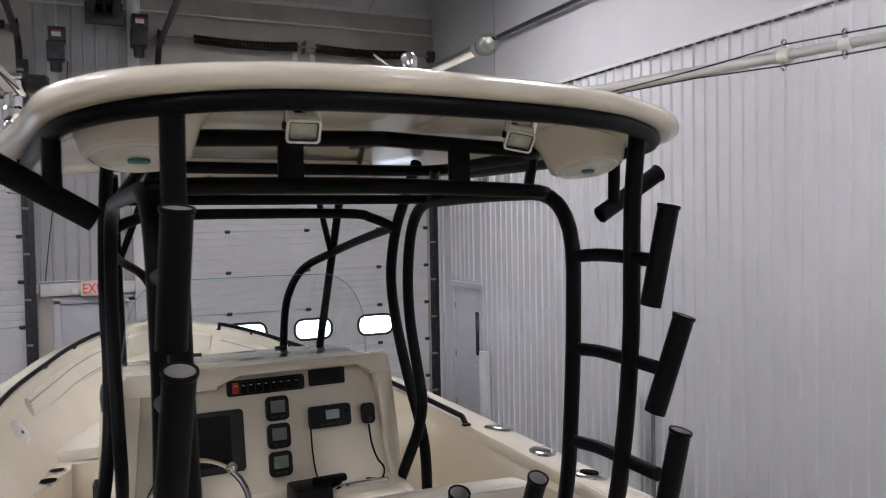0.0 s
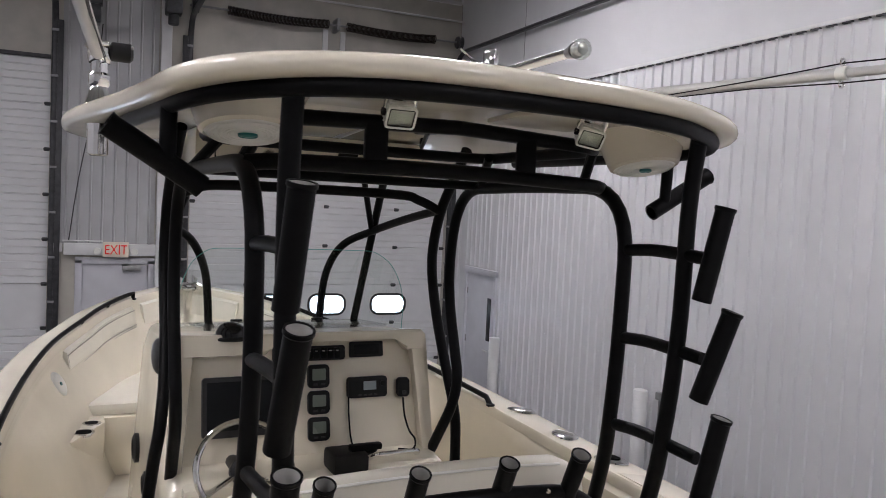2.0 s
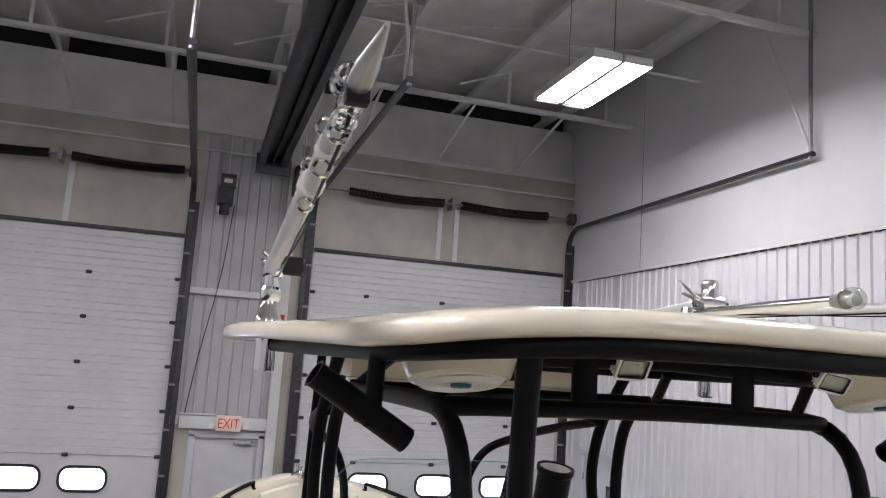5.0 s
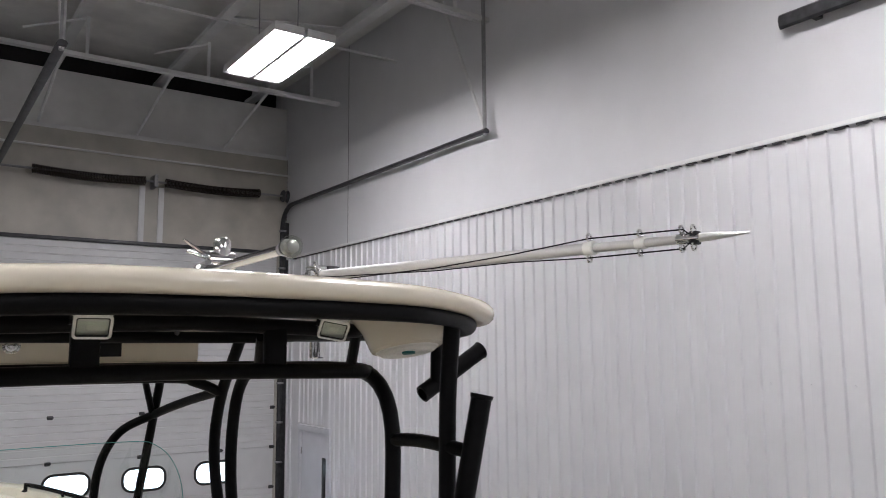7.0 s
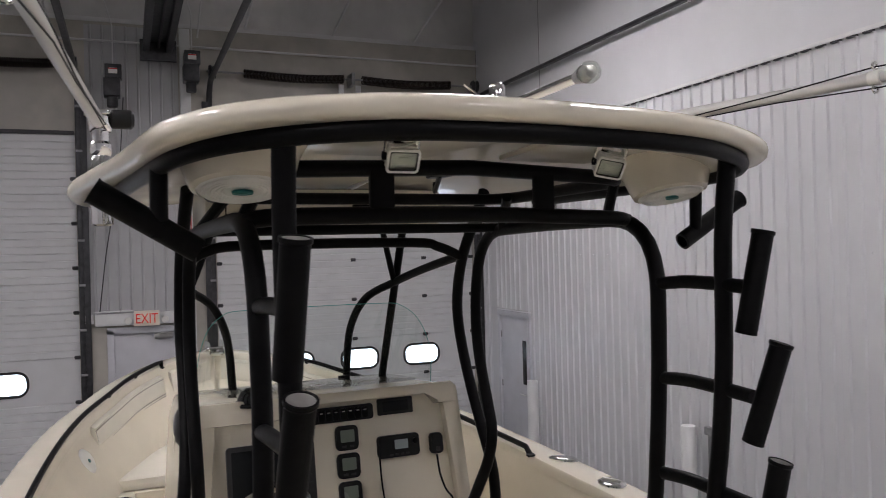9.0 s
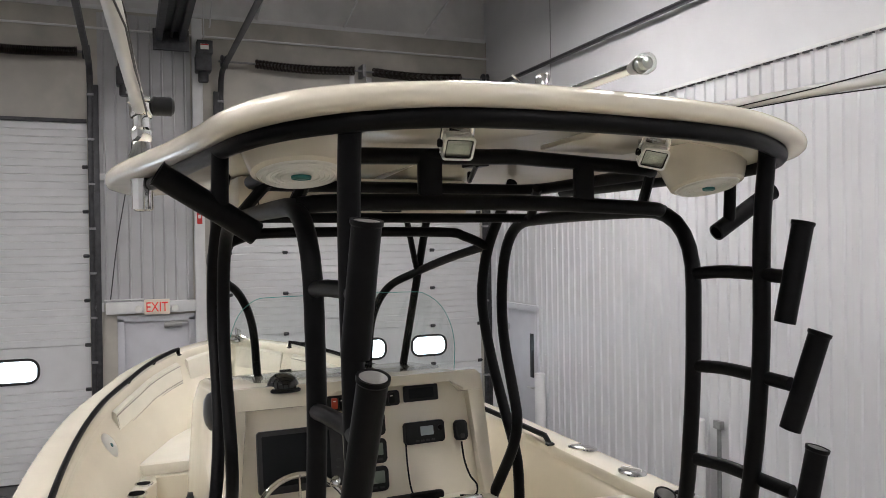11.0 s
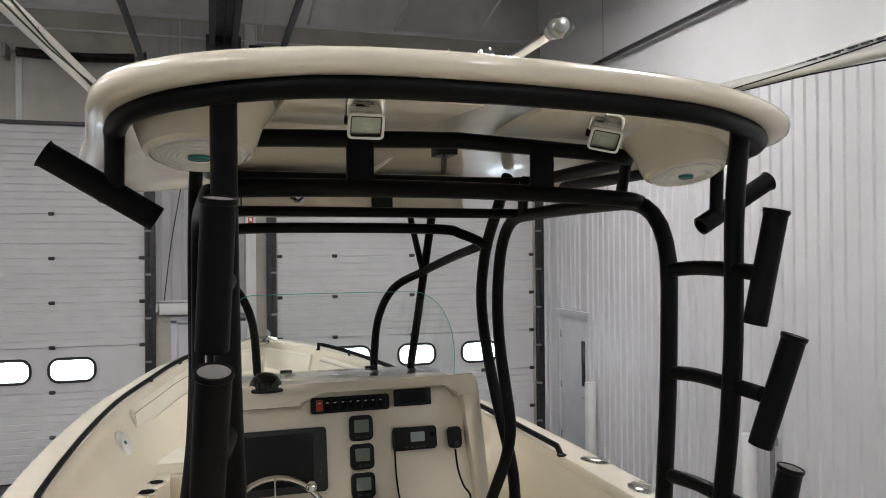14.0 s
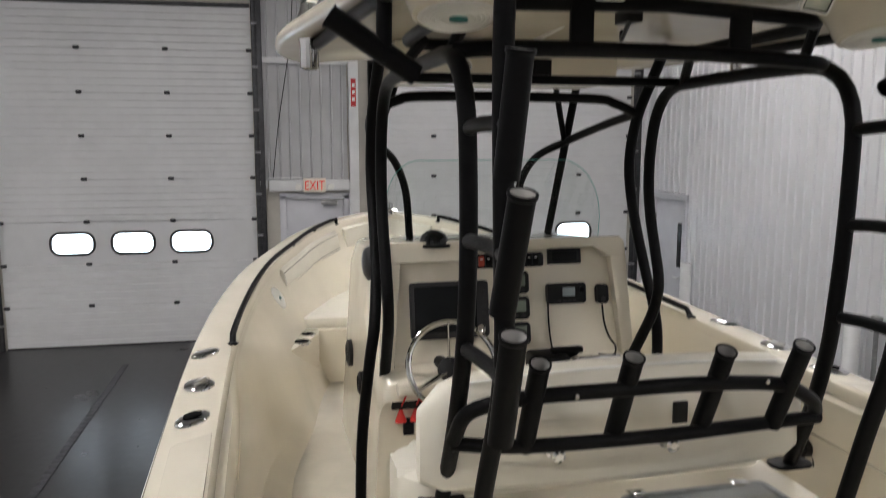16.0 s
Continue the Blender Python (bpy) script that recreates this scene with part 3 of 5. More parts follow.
# ---- side door and bollards by the ribbed wall ----
side_door = thing("side_door", "pale grey steel door with a narrow dark window", "door", (EAST, 9.0, 0), kind="structure")
part("leaf", nbox((EAST + 0.0, ED0 + 0.05, 0.01), (EAST + 0.045, ED1 - 0.05, ED_H - 0.05), 0.004), DOOR_GREY, side_door)
for lo, hi in (((EAST - 0.035, ED0 - 0.01, 0), (EAST + 0.08, ED0 + 0.05, ED_H)), ((EAST - 0.035, ED1 - 0.05, 0), (EAST + 0.08, ED1 + 0.01, ED_H)), ((EAST - 0.04, ED0 - 0.01, ED_H - 0.05), (EAST + 0.08, ED1 + 0.01, ED_H + 0.04))):
    part("door_frame", nbox(lo, hi, 0.004), DOOR_GREY, side_door)
part("glazing", nbox((EAST - 0.006, ED0 + 0.16, 1.12), (EAST + 0.004, ED0 + 0.27, 1.76), 0.003), SCREEN, side_door, "narrow dark wired glass")
part("lever", tube([(EAST - 0.001, ED0 + 0.13, 0.98), (EAST - 0.06, ED0 + 0.13, 0.98), (EAST - 0.06, ED0 + 0.25, 0.98)], 0.011, 8), BRUSHED, side_door)
for z in (0.3, 1.05, 1.8):
    part("hinge", nbox((EAST - 0.012, ED1 - 0.07, z - 0.05), (EAST + 0.001, ED1 - 0.035, z + 0.05), 0.003), STEEL_GREY, side_door)


def bollard(x, y, h):
    b = thing("bollard", "white painted steel bollard beside the ribbed wall", "bollard", (x, y, 0), group="bollards")
    part("pipe", turned([(0.075, 0), (0.075, h), (0.07, h + 0.012), (0, h + 0.02)], pose(x, y, 0), 20), STEEL_WHITE, b)
    part("base_plate", nbox((x - 0.12, y - 0.12, 0), (x + 0.12, y + 0.12, 0.012), 0.003), STEEL_WHITE, b)


bollard(2.42, 8.02, 1.26)
bollard(2.42, 4.76, 1.28)
# grey upright tube and box against the ribs, next to the second bollard
conduit = thing("wall_conduit", "grey upright tube with a small box beside the bollard", "conduit", (EAST - 0.03, 4.58, 0))
part("pipe", tube([(EAST - 0.055, 4.58, 0.02), (EAST - 0.055, 4.58, 1.26)], 0.022, 8), STEEL_GREY, conduit)
part("box", nbox((EAST - 0.085, 4.53, 1.22), (EAST - 0.03, 4.63, 1.30), 0.005), STEEL_GREY, conduit)

# ---- roof steel ----
PURLINS = [2.15 - 1.48 * k for k in range(10)]


def joist(y):
    j = thing("strut_beam", "white painted steel angle strut below the purlins", "roof strut", (-5, y, 6.8), group="roof struts")
    for d0, d1 in ((-0.045, -0.006), (0.006, 0.045)):
        part("chord_angle", nbox((WEST, y + d0, 6.78), (EAST - 0.01, y + d1, 6.83)), STEEL_WHITE, j, smooth=False)
    for x in PURLINS[:6]:
        part("hanger", nbox((x - 0.02, y - 0.005, 6.80), (x + 0.02, y + 0.005, 7.32)), STEEL_WHITE, j, smooth=False)
        part("flange_brace", tube([(x, y + 0.02, 7.30), (x - 0.70, y + 0.02, 7.02)], 0.014, 6), STEEL_WHITE, j)


for k in range(5):
    joist(8.2 - 3.5 * k)
for k, x in enumerate(PURLINS):
    pb = thing("purlin", "white steel purlin under the roof deck", "purlin", (x, 0, 7.4), group="purlins")
    beam = nbox((x - 0.006, SOUTH, 7.36), (x + 0.006, NORTH + 0.5, 7.56))
    box(beam, (x - 0.13, SOUTH, 7.335), (x + 0.006, NORTH + 0.5, 7.36))
    box(beam, (x - 0.13, SOUTH, 7.36), (x - 0.12, NORTH + 0.5, 7.39))
    part("zed_section", beam, STEEL_WHITE, pb, smooth=False)
    for y in (6.9, 3.4, -0.1):
        if k < 6:
            part("sag_angle", tube([(x, y, 7.38), (x - 1.48, y + 0.9, 7.54)], 0.018, 6), STEEL_WHITE, pb)
for k in range(6):
    x = 1.52 - 1.3 * k
    kick = thing("kicker_brace", "thin white steel brace from strut to wall ledge", "brace", (x, 9, 6.6), group="braces")
    part("rod", tube([(x, 8.22, 6.81), (x, 9.99, 6.40)], 0.02, 6), STEEL_WHITE, kick)
for y, z in ((6.6, 6.95), (4.0, 6.98), (9.9, 6.06)):
    pipe = thing("sprinkler_pipe", "thin white pipe under the roof", "pipe", (0, y, z), group="pipes")
    part("pipe", tube([(WEST, y, z), (EAST, y, z)], 0.016, 6), STEEL_WHITE, pipe)
brace = thing("wall_brace", "thin pale steel brace against the back wall", "brace", (-1.5, 9.9, 6.4), group="braces")
part("strip", tube([(-1.75, 9.94, 6.2), (-1.62, 9.9, 7.3)], 0.014, 6), STEEL_WHITE, brace)


def high_bay(x, y, z):
    f = thing("high_bay_light", "lit white fluorescent high bay fixture hung from the roof", "ceiling light", (x, y, z), group="high bay lights")
    for dx in (-0.165, 0.165):
        c = x + dx
        hb = nbox((c - 0.150, y - 0.69, z + 0.06), (c + 0.150, y + 0.69, z + 0.085), 0.006)
        for lo, hi in (((c - 0.150, y - 0.69, z), (c - 0.142, y + 0.69, z + 0.06)), ((c + 0.142, y - 0.69, z), (c + 0.150, y + 0.69, z + 0.06)), ((c - 0.142, y - 0.69, z), (c + 0.142, y - 0.68, z + 0.06)), ((c - 0.142, y + 0.68, z), (c + 0.142, y + 0.69, z + 0.06))):
            box(hb, lo, hi)
        part("housing", hb, STEEL_WHITE, f, smooth=False)
        part("diffuser", nbox((c - 0.136, y - 0.67, z - 0.006), (c + 0.136, y + 0.59, z + 0.034), 0.004), TUBE, f, "glowing white tubes")
        part("reflector_end", nbox((c - 0.138, y + 0.595, z + 0.012), (c + 0.138, y + 0.675, z + 0.040), 0.003), REFLECTOR, f)
    for dy in (-0.5, 0.5):
        part("chain", tube([(x, y + dy, z + 0.08), (x, y + dy, TOP - 0.02)], 0.006, 5), STEEL_GREY, f)


# first fixture is in view; the others are unseen, added to light the room
for x, y in ((0.51, 5.52), (0.51, 0.4), (0.51, -4.7), (-4.9, 3.6), (-4.9, 0.0), (-4.9, -4.7), (-10.2, 5.52), (-10.2, 0.4), (-10.2, -4.7)):
    high_bay(x, y, 6.2)


# ---- the boat ----
BOAT = pose(-1.860, 0.242, 1.263, 0, 0, 2.18)


def curve(v, table):
    vs, us = [a for a, _ in table], [b for _, b in table]
    return float(np.interp(v, vs, us))


OUTER = [(-2.9, 1.358), (-1.5, 1.408), (0, 1.428), (1.0, 1.423), (1.9, 1.393), (2.7, 1.313), (3.42, 1.173), (4.0, 0.968), (4.3, 0.848), (4.6, 0.678), (4.8, 0.518), (4.97, 0.328), (5.08, 0.170), (5.12, 0.000)]


def outer(v):
    return curve(v, OUTER)


def sheer(v):
    return 0.68 + 0.38 * (max(v, 0) / 5.2) ** 2


def outline():
    """The starboard edge of the deck, from the transom to the stem, in even steps."""
    pts = smooth_path([(u, v, 0) for v, u in OUTER], 4)
    return [(p.x, p.y) for p in pts]


EDGE = outline()


def inset(k, d):
    """A point of EDGE moved inwards by d."""
    a, b = EDGE[max(k - 1, 0)], EDGE[min(k + 1, len(EDGE) - 1)]
    t = Vector((b[0] - a[0], b[1] - a[1])).normalized()
    n = Vector((-t.y, t.x))
    u, v = EDGE[k][0] + n.x * d, EDGE[k][1] + n.y * d
    return (max(u, 0.0), v)


def strip_skin(rows, both=True):
    """A skin through rows of (u, v, w) points along the edge, mirrored to port."""
    bm = bmesh.new()
    for s in ((1, -1) if both else (1,)):
        grid = [[bm.verts.new((s * u, v, w)) for u, v, w in row] for row in rows]
        for a, b in zip(grid, grid[1:]):
            for i in range(len(a) - 1):
                q = (a[i], a[i + 1], b[i + 1], b[i])
                bm.faces.new(q if s > 0 else q[::-1])
    bmesh.ops.remove_doubles(bm, verts=bm.verts, dist=0.0004)
    bmesh.ops.recalc_face_normals(bm, faces=bm.faces)
    return bm


boat = thing("centre_console_boat", "cream white centre console fishing boat in a workshop", "boat", (0, 0, -1.25), BOAT @ pose(-0.032, 0, 0))
CAP = 0.175


def cap_width(v):
    return 0.19 - 0.02 * max(0, min(1, (v - 2.5) / 2))


# gunwale cap with rolled outer and inner lips
rows = []
for k in range(len(EDGE)):
    v0 = EDGE[k][1]
    w, c = sheer(v0), cap_width(v0)
    row = []
    for d, dw in ((0.0, -0.09), (-0.012, -0.07), (-0.012, -0.03), (0.0, -0.008), (0.02, 0.0), (c - 0.03, 0.004), (c - 0.01, 0.0), (c, -0.012), (c + 0.004, -0.05)):
        u, v = inset(k, d)
        row.append((u, v, w + dw))
    rows.append(row)
part("gunwale", strip_skin(rows), GEL, boat, "wide glossy cream gunwale cap")
# rub rail
bm = bmesh.new()
for s in (1, -1):
    sweep(bm, [(s * inset(k, -0.018)[0], inset(k, -0.018)[1], sheer(EDGE[k][1]) - 0.10) for k in range(len(EDGE))], 0.02, 8)
part("rub_rail", bm, WHITE_PLASTIC, boat)
# topsides and bottom
rows = []
for k in range(len(EDGE)):
    v0 = EDGE[k][1]
    w = sheer(v0)
    f = max(0.0, min(1.0, (v0 + 2.9) / 8.02))
    row = []
    for t in (0, 0.12, 0.3, 0.5, 0.7, 0.85, 1.0):
        chine = -0.45 + 0.75 * f ** 3
        keel = -1.25 + 1.5 * f ** 5
        if t <= 0.7:
            q = t / 0.7
            u = EDGE[k][0] * (1 - (0.10 + 0.35 * f ** 2) * q)
            z = w - 0.10 + (chine - w + 0.10) * q
        else:
            q = (t - 0.7) / 0.3
            u = EDGE[k][0] * (1 - (0.10 + 0.35 * f ** 2)) * (1 - q)
            z = chine + (keel - chine) * q
        row.append((max(u - 0.0, 0), v0 - 0.55 * f ** 4 * t, z))
    rows.append(row)
part("hull", strip_skin(rows), HULL_WHITE, boat, "glossy off-white hull sides")
bm = bmesh.new()
lo = rows[0]
vs = [bm.verts.new((u, v, w)) for u, v, w in lo] + [bm.verts.new((-u, v, w)) for u, v, w in reversed(lo[:-1])]
bm.faces.new(vs)
part("transom", bm, HULL_WHITE, boat)
part("transom_bulkhead", nbox((-1.2, -2.86, -0.02), (1.2, -2.45, 0.62), 0.03), GEL, boat)

# inner liner of the cockpit and bow, with a moulded toe step
rows = []
for k in range(len(EDGE)):
    v0 = EDGE[k][1]
    w, c = sheer(v0), cap_width(v0)
    row = []
    # aft: a coaming panel over an upright side; forward: one flared side
    aft = ((0.004, w - 0.05), (0.030, w - 0.07), (0.046, w - 0.14), (0.046, w - 0.23), (0.014, w - 0.26), (0.010, 0.30), (0.030, 0.12), (0.08, 0.03), (0.25, 0.0))
    fore = ((0.004, w - 0.05), (0.008, w - 0.07), (0.012, w - 0.10), (0.030, w * 0.75), (0.050, w * 0.55), (0.070, w * 0.40), (0.090, 0.22), (0.13, 0.08), (0.25, 0.0))
    f = max(0.0, min(1.0, (v0 - 1.25) / 0.5))
    g = max(0.0, min(1.0, (v0 - 1.7) / 1.1))
    g = g * g * (3 - 2 * g)
    swell = (0, 0, 0, 0.05, 0.12, 0.15, 0.17, 0.18, 0.10)
    for (d0, z0), (d1, z1), b in zip(aft, fore, swell):
        d, z = c + d0 + (d1 - d0) * f + b * g, z0 + (z1 - z0) * f
        u, v = inset(k, d)
        row.append((u, v, z))
    rows.append(row)
part("inner_liner", strip_skin(rows), GEL, boat, "smooth cream moulded inner sides")
bm = bmesh.new()
inner = [inset(k, 0.36) for k in range(len(EDGE))]
inner = [p for p in inner if p[1] < 4.5]
vs = [bm.verts.new((u, v, 0.001)) for u, v in inner] + [bm.verts.new((-u, v, 0.001)) for u, v in reversed(inner)]
bm.faces.new(vs)
part("cockpit_sole", bm, GEL_DECK, boat, "cream non-skid cockpit floor", smooth=False)
# bow seating
n_seat = []
for k in range(len(EDGE)):
    if EDGE[k][1] > 3.3:
        n_seat.append(k)
pts = [inset(k, 0.20) for k in n_seat]
pts = [p for p in pts if p[1] > 3.42]
bm = bmesh.new()
out = [(pts[0][0], 3.42)] + pts
loop = out + [(-u, v) for u, v in reversed(out) if u > 0.001]
prism(bm, loop, 0.0, 0.385, None, 0.012)
part("bow_seat_base", bm, GEL, boat, "moulded cream bow seat base")


def seat_top():
    bm = bmesh.new()
    prism(bm, loop2, 0.385, 0.465, None, 0.03)
    return bm


pts2 = [inset(k, 0.235) for k in n_seat]
pts2 = [p for p in pts2 if p[1] > 3.46]
loop2 = [(pts2[0][0], 3.45)] + pts2
loop2 = loop2 + [(-u, v) for u, v in reversed(loop2) if u > 0.001]
part("bow_cushion", seat_top(), VINYL, boat, "cream vinyl bow seat cushion")
# backrest bolsters under the gunwale, one each side and one across the stem
def bolster(k0, k1, s):
    bm = bmesh.new()
    rows = []
    for k in range(k0, k1 + 1):
        w = sheer(EDGE[k][1])
        c = cap_width(EDGE[k][1])
        row = []
        for d, z in ((c + 0.01, w - 0.055), (c + 0.035, w - 0.07), (c + 0.050, w - 0.14), (c + 0.065, w - 0.215), (c + 0.055, w - 0.24), (c + 0.01, w - 0.245)):
            u, v = inset(k, d)
            row.append(Vector((s * u, v, z)))
        rows.append(row)
    grid = [[bm.verts.new(p) for p in row] for row in rows]
    for a, b in zip(grid, grid[1:]):
        for i in range(len(a) - 1):
            bm.faces.new((a[i], a[i + 1], b[i + 1], b[i]))
    bm.faces.new(grid[0]), bm.faces.new(grid[-1])
    bmesh.ops.recalc_face_normals(bm, faces=bm.faces)
    return bm


ks = [k for k in range(len(EDGE)) if 3.52 < EDGE[k][1] < 4.72]
kf = [k for k in range(len(EDGE)) if EDGE[k][1] >= 4.78]
for s in (1, -1):
    b = part("bow_bolster", bolster(ks[0], ks[-1], s), VINYL, boat, "cream vinyl bow backrest with piping")
    bm = bmesh.new()
    for d, dz in ((0.042, -0.085), (0.062, -0.195), (0.064, -0.212)):
        sweep(bm, [(s * inset(k, cap_width(EDGE[k][1]) + d)[0], inset(k, cap_width(EDGE[k][1]) + d)[1], sheer(EDGE[k][1]) + dz) for k in ks], 0.0035, 6)
    k = ks[0]
    sweep(bm, [(s * inset(k, cap_width(EDGE[k][1]) + d)[0], inset(k, cap_width(EDGE[k][1]) + d)[1] + 0.012, sheer(EDGE[k][1]) + dz) for d, dz in ((0.042, -0.085), (0.052, -0.14), (0.064, -0.212))], 0.0035, 6)
    part("piping", bm, PIPING, b)
bm = bolster(kf[0], kf[-1] - 2, 1)
other = bolster(kf[0], kf[-1] - 2, -1)
me = bpy.data.meshes.new("tmp")
other.to_mesh(me), other.free()
bm.from_mesh(me)
part("stem_bolster", bm, VINYL, boat, "cream vinyl backrest across the bow")
# raised plinths with cup holders at the aft ends of the bow seats
for s in (1, -1):
    bm = bmesh.new()
    hi = [bm.verts.new((s * u, v, 0.40)) for u, v in ((0.70, 3.27), (0.90, 2.88), (1.16, 2.84), (1.12, 3.43), (0.70, 3.43))]
    lo = [bm.verts.new((s * u, v, 0.0)) for u, v in ((0.70, 3.40), (0.775, 3.13), (1.10, 3.10), (1.10, 3.43), (0.70, 3.43))]
    bm.faces.new(hi), bm.faces.new(lo[::-1])
    for i in range(5):
        bm.faces.new((lo[i], lo[(i + 1) % 5], hi[(i + 1) % 5], hi[i]))
    bmesh.ops.recalc_face_normals(bm, faces=bm.faces)
    bmesh.ops.bevel(bm, geom=bm.edges[:], offset=0.012, segments=2, affect="EDGES", profile=0.6)
    pl = part("cup_plinth", bm, GEL, boat, "tapered cream plinth with two cup holders")
    for u, v, r in ((0.83, 3.06, 0.05), (0.78, 3.25, 0.042)):
        part("cup_holder", turned([(r + 0.014, 0), (r + 0.012, 0.004), (r, 0.004), (r - 0.004, -0.02)], pose(s * u, v, 0.402), 20), CHROME, pl)
        # flat disc; its near-black colour is the shade inside the cup
        part("cup_well", turned([(0, 0.001), (r - 0.004, 0.0015), (r - 0.003, 0.003)], pose(s * u, v, 0.403), 20), HOLLOW_SHADE, pl)
    # round courtesy speaker in the side
    sp = part("side_speaker", turned([(0, 0.012), (0.055, 0.014), (0.075, 0.008), (0.085, 0)], along((s * 0.964, 3.255, 0.652), (s * 0.124, 2.975, 1.122)), 24), WHITE_PLASTIC, boat, "round white courtesy speaker")
    part("badge", turned([(0, 0.018), (0.012, 0.017), (0.013, 0.012)], along((s * 0.964, 3.255, 0.652), (s * 0.124, 2.975, 1.122)), 12), TEAL, sp)

# round black fender sockets low in the cockpit sides
for u, v, w, aft in ((-1.222, 0.70, 0.31, 0.8), (1.182, 0.872, 0.368, 0.2)):
    sd = 1 if u > 0 else -1
    m = along((u, v, w), (u - sd, v - aft, w + 0.2))
    sock = part("fender_socket", turned([(0.040, -0.050), (0.044, 0.006), (0.038, 0.014), (0.024, 0.010), (0.020, 0.002), (0, 0.001)], m, 24), BLACK_MATTE, boat, "round black rubber socket")
    part("socket_hole", turned([(0.016, 0.002), (0.015, 0.004), (0, 0.0035)], m, 16), HOLLOW_SHADE, sock)
# black grab rails on the gunwale
for s in (1, -1):
    kk = [k for k in range(len(EDGE)) if 1.75 < EDGE[k][1] < 4.80]
    path = [Vector((s * inset(k, cap_width(EDGE[k][1]) - 0.012)[0], inset(k, cap_width(EDGE[k][1]) - 0.012)[1], sheer(EDGE[k][1]) + 0.035)) for k in kk]
    a, z = path[0].copy(), path[-1].copy()
    a.z, z.z = sheer(a.y) - 0.005, sheer(z.y) - 0.005
    a.y -= 0.05
    rail = part("grab_rail", tube([a] + path + [z], 0.0155, 12), BLACK, boat, "black tubular grab rail on the gunwale")
    for i in (len(path) // 4, len(path) // 2, 3 * len(path) // 4):
        p = path[i]
        part("stanchion", tube([p, (p.x + s * 0.02, p.y, sheer(p.y) - 0.004)], 0.010, 8), BLACK, rail)
    for p in (a, z):
        part("end_fitting", turned([(0.026, 0), (0.026, 0.006), (0.016, 0.012), (0, 0.012)], pose(p.x, p.y, sheer(p.y)), 14), BLACK, rail)

# gunwale fittings: pop-up cleat, round rod holder, oval rod holder, on both sides
def oval(a, b, z=0.012, n=24):
    bm = bmesh.new()
    rings = []
    for f, h in ((1.0, 0.0), (0.97, 0.006), (0.82, z), (0.45, z + 0.003)):
        rings.append([bm.verts.new((a * f * math.cos(2 * math.pi * i / n), b * f * math.sin(2 * math.pi * i / n), h)) for i in range(n)])
    for p, q in zip(rings, rings[1:]):
        for i in range(n):
            bm.faces.new((p[i], p[(i + 1) % n], q[(i + 1) % n], q[i]))
    bm.faces.new(rings[-1])
    return bm


def moved(bm, m):
    bmesh.ops.transform(bm, matrix=m, verts=bm.verts)
    return bm


for s in (1, -1):
    u = s * 1.333
    cl = part("pop_up_cleat", moved(oval(0.045, 0.085), pose(u, 1.70, sheer(1.70) + 0.003, 0, 0, s * 35)), CHROME, boat, "polished oval pop-up cleat")
    rh = part("gunwale_rod_holder", moved(oval(0.062, 0.082), pose(u, 1.28, sheer(1.28) + 0.003)), CHROME, boat, "polished round rod holder with cap")
    part("cap_slot", moved(nbox((-0.006, -0.05, 0), (0.006, 0.05, 0.012), 0.003), pose(u, 1.28, sheer(1.28) + 0.015, 0, 0, s * 25)), BRUSHED, rh)
    rh = part("gunwale_rod_holder", moved(oval(0.05, 0.085), pose(u, 0.91, sheer(0.91) + 0.003, 0, 0, s * 30)), CHROME, boat, "polished oval open rod holder")
    part("bore", moved(oval(0.028, 0.045, 0.004), pose(u, 0.91, sheer(0.91) + 0.0165, 0, 0, s * 30)), HOLLOW_SHADE, rh)
    part("coaming_step", prism(bmesh.new(), [(s * 1.258, -2.3), (s * 1.375, -2.3), (s * 1.388, 0.66), (s * 1.37, 0.69), (s * 1.258, 0.775)], 0.675, 0.693, None, 0.006), GEL, boat, "raised moulded panel on the gunwale")
# toe rail vents on the inner side
for s in (1, -1):
    for v in ((0.87,) if s > 0 else (0.69, 1.02)):
        dr = part("drain_fitting", turned([(0.050, 0), (0.050, 0.008), (0.040, 0.014), (0.026, 0.012), (0.024, 0.004), (0, 0.004)], along((s * 1.238, v, 0.30), (0, v, 0.30)), 20), BLACK_MATTE, boat, "round black fitting in the cockpit side")
    part("inner_hatch_seam", tube(smooth_path([(s * 1.205, 1.32, 0.56), (s * 1.19, 1.36, 0.42), (s * 1.20, 1.30, 0.28)]), 0.006, 6), GEL, boat)
# bow roller and cleats at the stem
anchor = part("anchor_roller", nbox((-0.05, 4.78, 1.03), (0.05, 5.06, 1.06), 0.006), CHROME, boat, "polished bow roller and chocks")
for du in (-0.06, 0.06):
    part("cheek", nbox((du - 0.006, 4.76, 1.04), (du + 0.006, 5.02, 1.14), 0.005), CHROME, anchor)
part("cleat", tube([(-0.13, 4.86, 1.06), (-0.07, 4.86, 1.085), (0.07, 4.86, 1.085), (0.13, 4.86, 1.06)], 0.011, 8), CHROME, anchor)

# ---- helm console ----
CX = -0.005
console = thing("helm_console", "cream moulded helm console with black instruments", "console", (CX, 1.7, 0), BOAT)
HALF = 0.58
